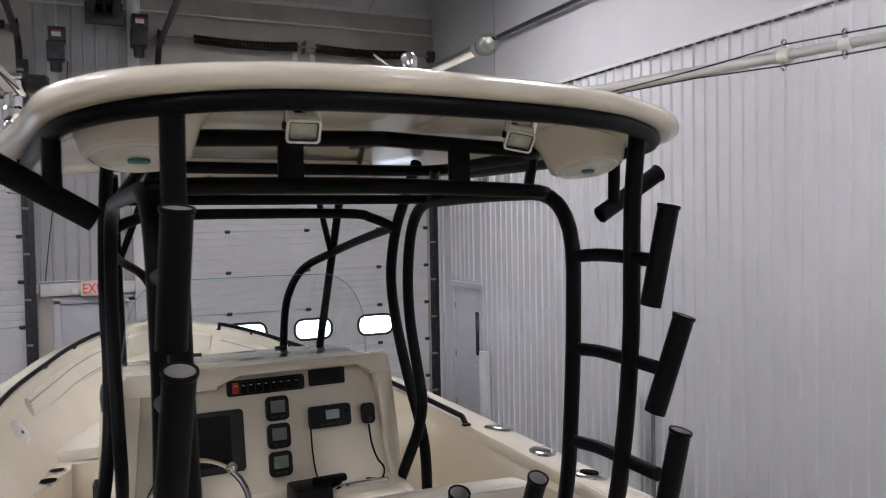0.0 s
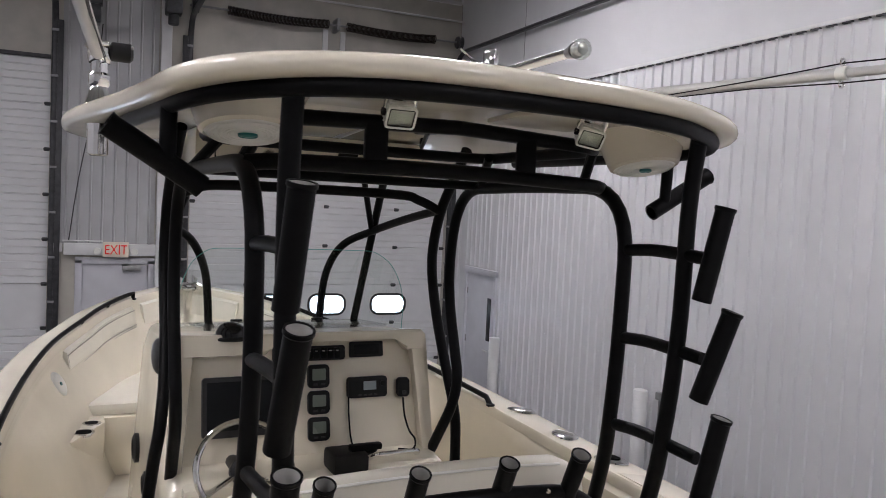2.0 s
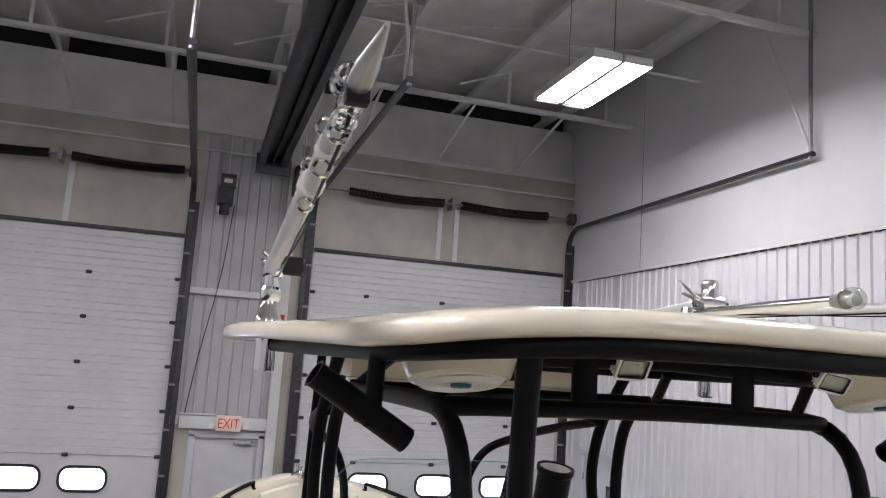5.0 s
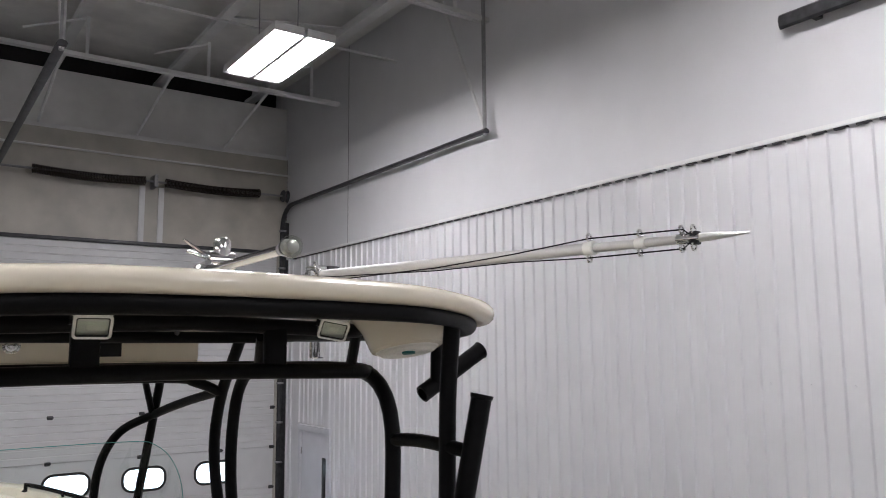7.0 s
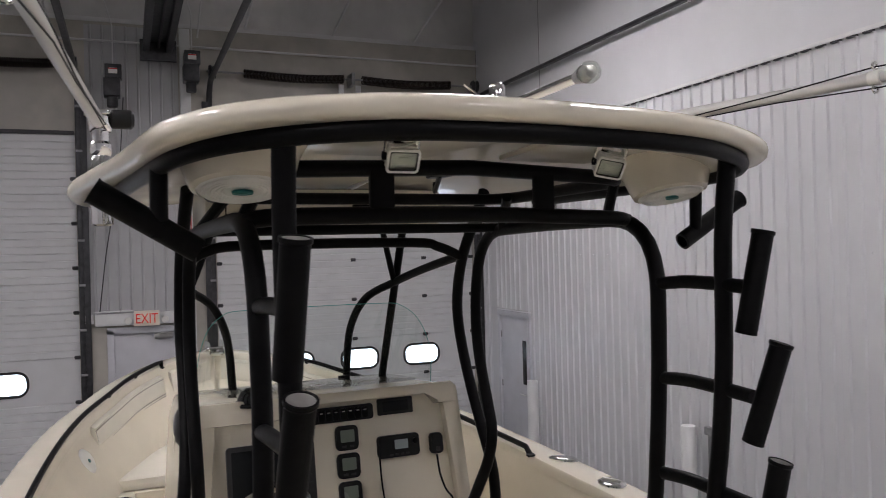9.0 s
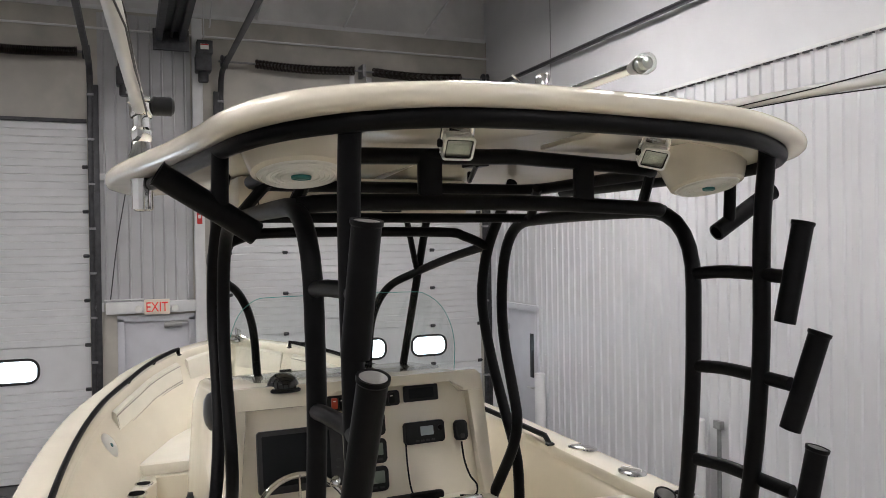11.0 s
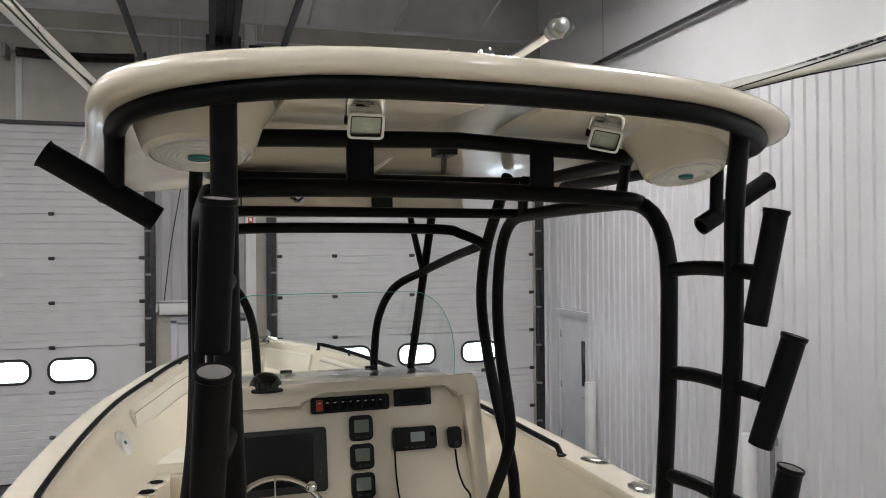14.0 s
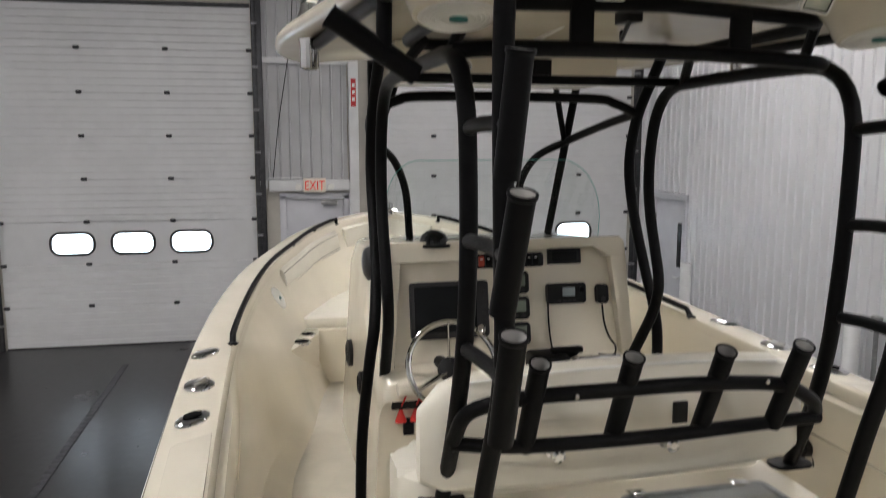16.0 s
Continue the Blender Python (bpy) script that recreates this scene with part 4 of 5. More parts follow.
# side profile (v, w): footwell, seat-side face, dash face, brow, top, front
prof = [(1.28, 0.0), (1.28, 0.50), (1.22, 0.60), (1.24, 0.665), (1.40, 0.70), (1.475, 1.16), (1.485, 1.195), (1.54, 1.215), (1.62, 1.215), (2.45, 1.14), (2.62, 1.02), (2.66, 0.0)]
bm = bmesh.new()
secs = []
for u, shrink in ((-HALF, 0.03), (-HALF + 0.012, 0.012), (-HALF + 0.04, 0.0), (HALF - 0.04, 0.0), (HALF - 0.012, 0.012), (HALF, 0.03)):
    secs.append([bm.verts.new((CX + u * curve(w, [(0, 1.12), (0.65, 1.06), (1.2, 0.985)]), v + shrink * (0.6 if v < 2 else -0.6), w - (shrink if w > 0.55 else 0))) for v, w in prof])
for a, b in zip(secs, secs[1:]):
    for i in range(len(prof) - 1):
        bm.faces.new((a[i], a[i + 1], b[i + 1], b[i]))
bm.faces.new(secs[0]), bm.faces.new(secs[-1])
bmesh.ops.recalc_face_normals(bm, faces=bm.faces)
part("console_body", bm, GEL, console, "moulded cream console", angle=50)
# raised rim round the dash face
T = Vector((0, 0.075, 0.46)).normalized()
N = Vector((0, -0.46, 0.075)).normalized()
DASH = Matrix(((1, T.x, N.x, CX), (0, T.y, N.y, 1.40), (0, T.z, N.z, 0.70), (0, 0, 0, 1)))


def dash(u, h, dz=0.0):
    """A pose on the dash face: u across, h up the face."""
    return DASH @ Matrix.Translation((u - CX, h, dz))


for s in (-1, 1):
    side = prism(bmesh.new(), [(s * 0.545, -0.03), (s * 0.605, -0.05), (s * 0.578, 0.50), (s * 0.55, 0.52), (s * 0.50, 0.45)], -0.03, 0.045, DASH, 0.012)
    part("dash_cheek", side, GEL, console)
brow = prism(bmesh.new(), [(-0.57, 0.45), (-0.20, 0.45), (-0.12, 0.515), (0.42, 0.515), (0.47, 0.45), (0.57, 0.45), (0.575, 0.52), (0.55, 0.545), (-0.55, 0.545), (-0.575, 0.52)], -0.05, 0.05, DASH, 0.014)
part("brow", brow, GEL, console, "moulded cream brow over the instruments")
part("dash_shelf", nbox((CX - 0.56, 1.19, 0.62), (CX + 0.56, 1.42, 0.672), 0.02), GEL, console)

disp = part("chart_display", plate(0.36, 0.255, 0.014, 0.03, dash(-0.285, 0.235, 0.001), 0.005), BEZEL, console, "large black chart plotter, switched off")
part("screen", plate(0.285, 0.205, 0.004, 0.003, dash(-0.305, 0.24, 0.031), 0.0005), SCREEN, disp)
for k in range(6):
    part("button", plate(0.018, 0.012, 0.003, 0.003, dash(-0.128, 0.15 + 0.032 * k, 0.031), 0.001), RUBBER_AND_SHADE, disp)
for h in (0.345, 0.228, 0.11):
    g = part("gauge", plate(0.098, 0.104, 0.018, 0.022, dash(0.045, h, 0.001), 0.005), BLACK_MATTE, console, "square black digital engine gauge")
    part("display", plate(0.062, 0.052, 0.004, 0.002, dash(0.045, h + 0.008, 0.0235), 0.0005), LCD, g)
    for k in (-1, 1):
        part("button", plate(0.02, 0.009, 0.002, 0.002, dash(0.045 + 0.017 * k, h - 0.036, 0.0235), 0.0005), RUBBER_AND_SHADE, g)
sw = part("switch_panel", plate(0.335, 0.066, 0.012, 0.014, dash(0.005, 0.448, 0.0), 0.004), BLACK_MATTE, console, "black switch panel with a row of rockers")
for k in range(9):
    r = part("rocker_switch", plate(0.026, 0.046, 0.004, 0.009, dash(-0.128 + 0.0325 * k, 0.448, 0.014), 0.002), RED_ROCKER if k == 0 else BLACK, sw, "red rocker" if k == 0 else "")
    part("legend", plate(0.012, 0.004, 0.001, 0.001, dash(-0.128 + 0.0325 * k, 0.458, 0.0235), 0.0002), WHITE_PLASTIC, r)
st = part("stereo_remote", plate(0.165, 0.072, 0.005, 0.012, dash(0.278, 0.458, 0.0), 0.003), BLACK_MATTE, console, "black blank faced instrument")
part("face", plate(0.12, 0.045, 0.003, 0.002, dash(0.278, 0.458, 0.0125), 0.0005), SCREEN, st)
vhf = part("marine_radio", plate(0.188, 0.095, 0.012, 0.035, dash(0.275, 0.285, 0.001), 0.006), BLACK_MATTE, console, "black marine radio with small pale display")
part("display", plate(0.062, 0.040, 0.003, 0.002, dash(0.283, 0.292, 0.0365), 0.0005), LCD_BLUE, vhf)
for k in range(4):
    part("button", plate(0.016, 0.008, 0.002, 0.003, dash(0.235 + 0.025 * k, 0.25, 0.0365), 0.001), RUBBER_AND_SHADE, vhf)
part("knob", turned([(0.012, 0), (0.012, 0.012), (0.009, 0.014), (0, 0.014)], dash(0.345, 0.30, 0.036), 14), BLACK, vhf)
part("cable", tube(smooth_path([dash(0.185, 0.27, 0.02).translation, dash(0.187, 0.15, 0.015).translation, dash(0.197, 0.04, 0.02).translation, dash(0.215, 0.0, 0.06).translation]), 0.004, 6), BLACK, vhf)
mic = part("microphone", plate(0.055, 0.09, 0.014, 0.035, dash(0.455, 0.275, 0.002), 0.008), BLACK_MATTE, console, "black hand microphone on its clip")
part("talk_key", plate(0.02, 0.02, 0.004, 0.004, dash(0.455, 0.25, 0.037), 0.001), RUBBER_AND_SHADE, mic)
part("coiled_cord", tube(smooth_path([dash(0.455, 0.225, 0.02).translation, dash(0.462, 0.14, 0.02).translation, dash(0.48, 0.07, 0.03).translation, dash(0.50, 0.03, 0.05).translation, dash(0.47, -0.005, 0.09).translation, dash(0.40, 0.0, 0.08).translation]), 0.0045, 6), BLACK, mic)
cp = part("compass", turned([(0.066, 0), (0.067, 0.012), (0.064, 0.034), (0.052, 0.055), (0.030, 0.070), (0, 0.076)], pose(CX - 0.337, 1.485, 1.218), 28), GLOSS_BLACK, console, "black domed compass on the dash")
part("bezel", turned([(0.080, 0), (0.082, 0.008), (0.074, 0.016), (0.07, 0.014)], pose(CX - 0.337, 1.485, 1.218), 28), BLACK_MATTE, cp)
# clear hatch on the console top, with hinges and latches
hatch = part("dash_hatch", moved(plate(0.92, 0.50, 0.04, 0.012, Matrix(), 0.003), Matrix.Translation((CX + 0.06, 2.02, 1.182)) @ pose(0, 0, 0, -5.2, 0, 0)), SMOKE, console, "clear acrylic chart hatch on the dash")
for du in (-0.22, 0.22):
    part("hinge", moved(nbox((-0.03, -0.012, 0), (0.03, 0.012, 0.012), 0.003), pose(CX + 0.06 + du, 2.235, 1.174, -5)), BLACK_MATTE, hatch)
part("latch", moved(oval(0.035, 0.018, 0.006), pose(CX + 0.03, 1.83, 1.212, -5)), CHROME, hatch)
# windscreen: one curved clear sheet with a green edge
bm = bmesh.new()
cols = []
ang = [(-1.0, 1.84), (-0.97, 1.93), (-0.88, 2.02), (-0.7, 2.08), (-0.4, 2.12), (0, 2.13), (0.4, 2.12), (0.7, 2.08), (0.88, 2.02), (0.97, 1.93), (1.0, 1.84)]
ws = smooth_path([(CX + 0.56 * a, v - 0.12, 0) for a, v in ang], 4)
top_edge = []
for p in ws:
    q = abs(p.x - CX) / 0.56
    lean = 0.26
    f = (p.y - 1.72) / 0.29
    h = 0.04 + 0.39 * min(1, f * 1.25) ** 0.55
    col = [bm.verts.new((p.x * 1.0 - (p.x - CX) * 0.06 * t * h / 0.47, p.y - lean * t * h / 0.47, 1.165 + h * t)) for t in (0, 0.35, 0.7, 1.0)]
    cols.append(col)
    top_edge.append(col[-1].co.copy())
for a, b in zip(cols, cols[1:]):
    for i in range(3):
        bm.faces.new((a[i], a[i + 1], b[i + 1], b[i]))
bmesh.ops.solidify(bm, geom=bm.faces[:], thickness=0.006)
wsn = part("windscreen", bm, PLEXI, console, "clear curved acrylic windscreen")
wsn.visible_shadow = False
part("edge", tube(top_edge, 0.0017, 6), GREEN_EDGE, wsn, "green tinted polished edge")
# steering wheel
wm = Matrix.Translation((-0.335, 1.16, 0.752)) @ pose(0, 0, 0, 62, 0, 0)
wheel = part("steering_wheel", tube([wm @ Vector((0.19 * math.cos(2 * math.pi * i / 40), 0.19 * math.sin(2 * math.pi * i / 40), 0)) for i in range(41)], 0.0125, 10, cap=False), CHROME, console, "polished stainless steering wheel with three spokes")
for a in (90, 210, 330):
    d = Vector((math.cos(radians(a)), math.sin(radians(a)), 0))
    part("spoke", tube([wm @ (d * 0.03 + Vector((0, 0, -0.05))), wm @ (d * 0.11 + Vector((0, 0, -0.03))), wm @ (d * 0.19)], 0.012, 8, flat=(0.02, 0.005)), CHROME, wheel)
part("hub", turned([(0.05, -0.08), (0.05, -0.045), (0.035, -0.035), (0, -0.033)], wm, 20), BLACK_MATTE, wheel)
part("speed_knob", turned([(0, 0.06), (0.018, 0.055), (0.022, 0.04), (0.018, 0.02), (0.01, 0.0), (0, 0.0)], wm @ Matrix.Translation((0.13, 0.139, 0.0)), 14), CHROME, wheel)
part("column", tube([wm @ Vector((0, 0, -0.06)), (-0.335, 1.42, 0.70)], 0.03, 12), BLACK_MATTE, wheel)
# engine controls, black box and chrome grab
ctl = part("throttle", nbox((0.04, 1.16, 0.672), (0.20, 1.32, 0.76), 0.02), BLACK_MATTE, console, "black twin engine control")
part("lever", tube([(0.20, 1.24, 0.73), (0.245, 1.22, 0.755), (0.245, 1.21, 0.772)], 0.012, 8), BLACK, ctl)
part("grip", nbox((0.12, 1.19, 0.760), (0.27, 1.23, 0.790), 0.012), BLACK, ctl)
gr = part("grab_handle", tube(bend_path([(0.26, 1.33, 0.672), (0.26, 1.28, 0.71), (0.49, 1.28, 0.71), (0.49, 1.33, 0.672)], 0.05), 0.012, 10), CHROME, console, "polished grab handle on the dash shelf")
# key switch panel with red lanyard clips
kp = part("key_panel", nbox((-0.585, 1.225, 0.555), (-0.415, 1.262, 0.615), 0.006), BLACK_MATTE, console, "black key switch panel with red lanyards")
for u in (-0.545, -0.48):
    part("lanyard_clip", turned([(0.026, 0), (0.024, 0.008), (0.008, 0.05), (0.006, 0.062), (0, 0.062)], pose(u, 1.235, 0.50), 12), RED, kp, "red lanyard clip")
    part("cord", tube(smooth_path([(u, 1.235, 0.56), (u + 0.01, 1.21, 0.60), (u + 0.03, 1.205, 0.645), (u + 0.06, 1.215, 0.645)]), 0.004, 6), RED, kp)
part("hook_plate", nbox((-0.53, 1.25, 0.43), (-0.485, 1.279, 0.50), 0.004), BLACK_MATTE, kp)
# port side fittings of the console
part("side_vent", turned([(0.085, 0), (0.084, 0.02), (0.075, 0.04), (0.055, 0.053), (0.03, 0.058), (0, 0.06)], Matrix.Translation((CX - HALF + 0.0, 1.66, 1.12)) @ pose(0, 0, 0, 90, 0, -90) @ Matrix.Diagonal((1.6, 1, 1, 1)), 28), BEZEL, console, "dark padded fitting on the console side")
for v, w, r in ((2.30, 0.52, 0.075), (1.80, 0.50, 0.06)):
    part("side_cap", turned([(r, 0), (r, 0.02), (r * 0.7, 0.03), (r * 0.6, 0.022), (0, 0.022)], along((CX - HALF * 1.075, v, w), (CX - HALF - 1, v, w)), 20), BLACK_MATTE, console, "round black fitting on the console side")

# ---- leaning post ----
post_top = 0.55
lean = thing("leaning_post", "cream leaning post with padded backrest and tackle lids", "leaning post", (0, 0.15, 0), BOAT)
part("box", prism(bmesh.new(), rounded(1.30, 0.62, 0.05, 5, -0.02, 0.245), 0.0, 0.40, None, 0.012), GEL, lean, "moulded cream tackle box body")
part("lip", prism(bmesh.new(), rounded(1.37, 0.70, 0.06, 5, -0.02, 0.245), 0.385, 0.44, None, 0.018), GEL, lean)
bm = bmesh.new()
lo, hi = rounded(1.35, 0.68, 0.06, 5, -0.02, 0.245), rounded(1.29, 0.63, 0.06, 5, -0.02, 0.245)
a = [bm.verts.new((x, y, 0.43)) for x, y in lo]
b = [bm.verts.new((x, y, post_top)) for x, y in hi]
fs = [bm.faces.new(a[::-1]), bm.faces.new(b)] + [bm.faces.new((a[i], a[(i + 1) % len(a)], b[(i + 1) % len(a)], b[i])) for i in range(len(a))]
bmesh.ops.bevel(bm, geom=list(fs[1].edges), offset=0.015, segments=3, affect="EDGES", profile=0.6)
part("top_tray", bm, GEL, lean, "moulded cream top with lids and cup holders")
# seat cushion on the helm side, its roll showing at the port end
part("seat_cushion", prism(bmesh.new(), rounded(1.33, 0.34, 0.10, 6, -0.03, 0.55), post_top - 0.14, post_top + 0.07, None, 0.06), VINYL, lean, "cream vinyl seat cushion")
# backrest pad, a shallow arch
bm = bmesh.new()
rows = []
for i in range(21):
    f = -1 + 2 * i / 20
    u = 0.66 * f
    top = 1.025 - 0.05 * f * f - 0.16 * max(0, abs(f) - 0.82) / 0.18 * max(0, abs(f) - 0.6)
    bow = 0.30 - 0.06 * (1 - f * f)
    end = 1.0 if abs(f) < 0.999 else 0.55
    ring = []
    cw, hh = (top + 0.63) / 2, (top - 0.63) / 2 * (1 if abs(f) < 0.93 else 0.82)
    for k in range(16):
        t = 2 * math.pi * k / 16
        ring.append(bm.verts.new((u, bow + 0.055 * end * math.copysign(abs(math.cos(t)) ** 0.6, math.cos(t)), cw + hh * math.copysign(abs(math.sin(t)) ** 0.45, math.sin(t)))))
    rows.append(ring)
for p, q in zip(rows, rows[1:]):
    for k in range(16):
        bm.faces.new((p[k], p[(k + 1) % 16], q[(k + 1) % 16], q[k]))
bm.faces.new(rows[0]), bm.faces.new(rows[-1])
bmesh.ops.recalc_face_normals(bm, faces=bm.faces)
back_pad = part("backrest", bm, VINYL, lean, "cream vinyl arched backrest pad", angle=60)
part("piping", tube([(0.655 * (-1 + 2 * i / 20), 0.245 - 0.06 * (1 - (-1 + 2 * i / 20) ** 2) + 0.01, 1.01 - 0.05 * (-1 + 2 * i / 20) ** 2) for i in range(2, 19)], 0.005, 6), WHITE_PLASTIC, back_pad)
for u in (-0.265, 0.11):
    part("backrest_bolt", turned([(0.024, 0), (0.026, 0.012), (0.018, 0.022), (0.018, 0.05), (0.022, 0.055), (0.012, 0.062), (0, 0.062)], along((u, 0.195, 0.763), (u, -1, 0.763)), 16), CHROME, back_pad, "polished round bolt")
part("backrest_plate", nbox((0.13, 0.18, 0.815), (0.18, 0.20, 0.885), 0.004), BLACK_MATTE, back_pad)
# lids
lid = part("hatch_lid", plate(0.275, 0.265, 0.03, 0.012, pose(-0.384, 0.092, post_top + 0.001, 0, 0, 1), 0.004), GEL, lean, "cream hatch lid with chrome latch")
for u in (-0.46, -0.32):
    part("hinge", moved(oval(0.03, 0.022, 0.006), pose(u, 0.232, post_top + 0.012)), CHROME, lid)
lt = part("latch", turned([(0.036, 0), (0.036, 0.005), (0.028, 0.008), (0.022, 0.004), (0, 0.005)], pose(-0.40, 0.012, post_top + 0.013), 20), CHROME, lid)
part("turn_key", moved(nbox((-0.022, -0.006, 0), (0.022, 0.006, 0.014), 0.004), pose(-0.298, 0.002, post_top + 0.013, 0, 0, 30)), CHROME, lid)
win = part("tackle_window", frame_bm(0.53, 0.295, 0.035, 0.014, 0.014, pose(0.243, 0.097, post_top + 0.001)), LINER_GREY, lean, "smoked clear tackle lid in a grey gasket")
part("well", nbox((-0.01, -0.035, post_top + 0.0015), (0.49, 0.228, post_top + 0.004)), WELL_GREY, win)
part("lid_sheet", plate(0.515, 0.28, 0.03, 0.008, pose(0.243, 0.097, post_top + 0.012), 0.002), SMOKE, win, "smoked acrylic sheet")
for u in (0.05, 0.42):
    part("hinge", moved(nbox((-0.03, -0.02, 0), (0.03, 0.03, 0.008), 0.004), pose(u, 0.242, post_top + 0.012)), CHROME, win)
part("latch", turned([(0.03, 0), (0.03, 0.008), (0.018, 0.014), (0.018, 0.03), (0, 0.03)], pose(0.253, 0.035, post_top + 0.02), 16), CHROME, win)
part("latch_arm", moved(nbox((-0.03, -0.007, 0), (0.03, 0.007, 0.01), 0.003), pose(0.253, 0.035, post_top + 0.05, 0, 0, 35)), CHROME, win)
part("catch", turned([(0.018, 0), (0.016, 0.015), (0, 0.016)], pose(0.125, -0.015, post_top + 0.02), 12), CHROME, win)
for v, u in ((0.148, -0.158), (-0.027, -0.163)):
    cup = part("cup_holder", turned([(0.058, 0), (0.058, 0.005), (0.046, 0.007), (0.044, 0.002)], pose(u, v, post_top + 0.001), 24), CHROME, lean, "cup holder with polished rim")
    # dark disc lies flush and stands in for shade down the well
    part("cup_well", turned([(0, 0.001), (0.045, 0.0015), (0.046, 0.003)], pose(u, v, post_top + 0.001), 24), HOLLOW_SHADE, cup)
caddy = part("tool_plate", plate(0.10, 0.20, 0.012, 0.008, pose(-0.62, 0.085, post_top + 0.001, 0, 0, -3), 0.002), WHITE_PLASTIC, lean, "white slotted tool and knife plate")
for k in range(3):
    part("slot", nbox((-0.653 + 0.03 * k, 0.005, post_top + 0.0092), (-0.645 + 0.03 * k, 0.045, post_top + 0.0105)), HOLLOW_SHADE, caddy)
for k in range(2):
    part("hole", nbox((-0.643 + 0.03 * k, 0.09, post_top + 0.0092), (-0.623 + 0.03 * k, 0.14, post_top + 0.0105), 0.0004), HOLLOW_SHADE, caddy)

# ---- T-top ----
R = 0.0245
ttop = thing("t_top", "black tubular T-top frame carrying a cream hardtop", "boat top", (0, 0.4, 0.6), BOAT)
# hardtop: plan outline, crowned above, rolled edge, recessed below
HV = [(-0.48, 0.0), (-0.472, 0.2), (-0.445, 0.40), (-0.40, 0.55), (-0.35, 0.68), (-0.29, 0.765), (-0.20, 0.82), (-0.05, 0.85), (0.2, 0.875), (0.45, 0.905), (0.76, 0.95), (1.2, 1.01), (1.45, 1.02), (1.75, 1.0), (2.1, 0.88), (2.28, 0.56), (2.32, 0.0)]
ho = [(p.y, p.x) for p in smooth_path([(v, u, 0) for v, u in HV], 4)]
ho = [(max(u, 0), v) for u, v in ho]
full_o = ho + [(-u, v) for u, v in reversed(ho[1:-1])]
CV = 0.95


def shrink(u, v, f):
    return (u * f, CV + (v - CV) * f)


def crown(u, v):
    """Height of the rim's lower edge."""
    return 2.100 - 0.085 * min(abs(u), 0.86) ** 4 + 0.02 * max(0.0, min(1.0, v))


bm = bmesh.new()
rings = []
for f, dz, lift in ((0.88, -0.006, 0), (0.975, -0.008, 0), (0.990, -0.005, 0), (0.998, 0.004, 0), (1.0, 0.016, 0), (0.998, 0.028, 0), (0.991, 0.038, 0), (0.976, 0.045, 0), (0.93, 0.049, 0), (0.85, 0.051, 0), (0.6, 0.053, 0), (0.3, 0.055, 0)):
    ring = []
    for u, v in full_o:
        su, sv = shrink(u, v, f)
        base = crown(su, sv) if f < 0.95 and dz > 0.045 else crown(u, v)
        ring.append(bm.verts.new((su, sv, base + dz)))
    rings.append(ring)
n = len(full_o)
for p, q in zip(rings, rings[1:]):
    for i in range(n):
        bm.faces.new((p[i], p[(i + 1) % n], q[(i + 1) % n], q[i]))
bm.faces.new(rings[-1])
# underside: step up into a recess
under = []
for f, z in ((0.83, 0.0), (0.79, 0.012), (0.4, 0.015)):
    under.append([bm.verts.new((*shrink(u, v, f), crown(*shrink(u, v, f)) + z)) for u, v in full_o])
for p, q in zip([rings[0]] + under, under):
    for i in range(n):
        bm.faces.new((p[(i + 1) % n], p[i], q[i], q[(i + 1) % n]))
bm.faces.new(under[-1][::-1])
bmesh.ops.recalc_face_normals(bm, faces=bm.faces)
top = part("hardtop", bm, GEL, ttop, "cream glossy moulded hardtop with rolled edge", angle=50)
# moulded speaker pods, each with grille and badge
for s in (-1, 1):
    m = pose(s * 0.635, -0.025, 2.000, -13, 0, 0)
    pod = part("speaker_pod", turned([(0.100, -0.014), (0.112, -0.008), (0.120, 0.012), (0.134, 0.055), (0.160, 0.095)], m, 36), GEL, ttop, "round cream speaker pod under the hardtop")
    g = turned([(0, -0.018), (0.06, -0.019), (0.094, -0.016), (0.100, -0.010)], m, 36)
    for r in (0.045, 0.056, 0.067, 0.078, 0.088):
        lathe(g, [(r - 0.002, -0.0185), (r, -0.021), (r + 0.002, -0.0185)], m, 36)
    part("grille", g, WHITE_PLASTIC, pod)
    part("badge", moved(oval(0.024, 0.014, 0.004), m @ pose(0, -0.005, -0.020, 180)), TEAL, pod)
# shallow moulded panels under the rear of the hardtop
for plan in (((-0.47, -0.22), (-0.05, -0.22), (-0.10, 0.14), (-0.47, 0.14)), ((0.09, -0.22), (0.44, -0.22), (0.44, 0.14), (0.13, 0.14))):
    part("moulded_panel", prism(bmesh.new(), list(plan), 2.092, 2.110, None, 0.008), GEL, ttop)
# moulded ridge and electronics box under the front
eb = part("electronics_box", nbox((-0.52, 1.46, 1.945), (0.52, 1.90, 2.12), 0.018), GEL, ttop, "cream overhead electronics box with round lock")
lockm = along((-0.21, 1.459, 2.015), (-0.21, 0, 2.015))
part("lock", turned([(0.032, 0), (0.032, 0.006), (0.026, 0.008), (0.022, 0.003), (0.014, 0.003), (0.012, 0.010), (0, 0.011)], lockm, 24), CHROME, eb)
part("seam", nbox((-0.44, 1.4555, 1.96), (-0.435, 1.4595, 2.09)), HOLLOW_SHADE, eb)
part("stereo", nbox((0.10, 1.44, 1.97), (0.19, 1.4595, 2.05), 0.004), BLACK_MATTE, eb)
part("lid_lip", nbox((-0.53, 1.445, 1.936), (0.53, 1.48, 1.948), 0.003), GEL, eb)
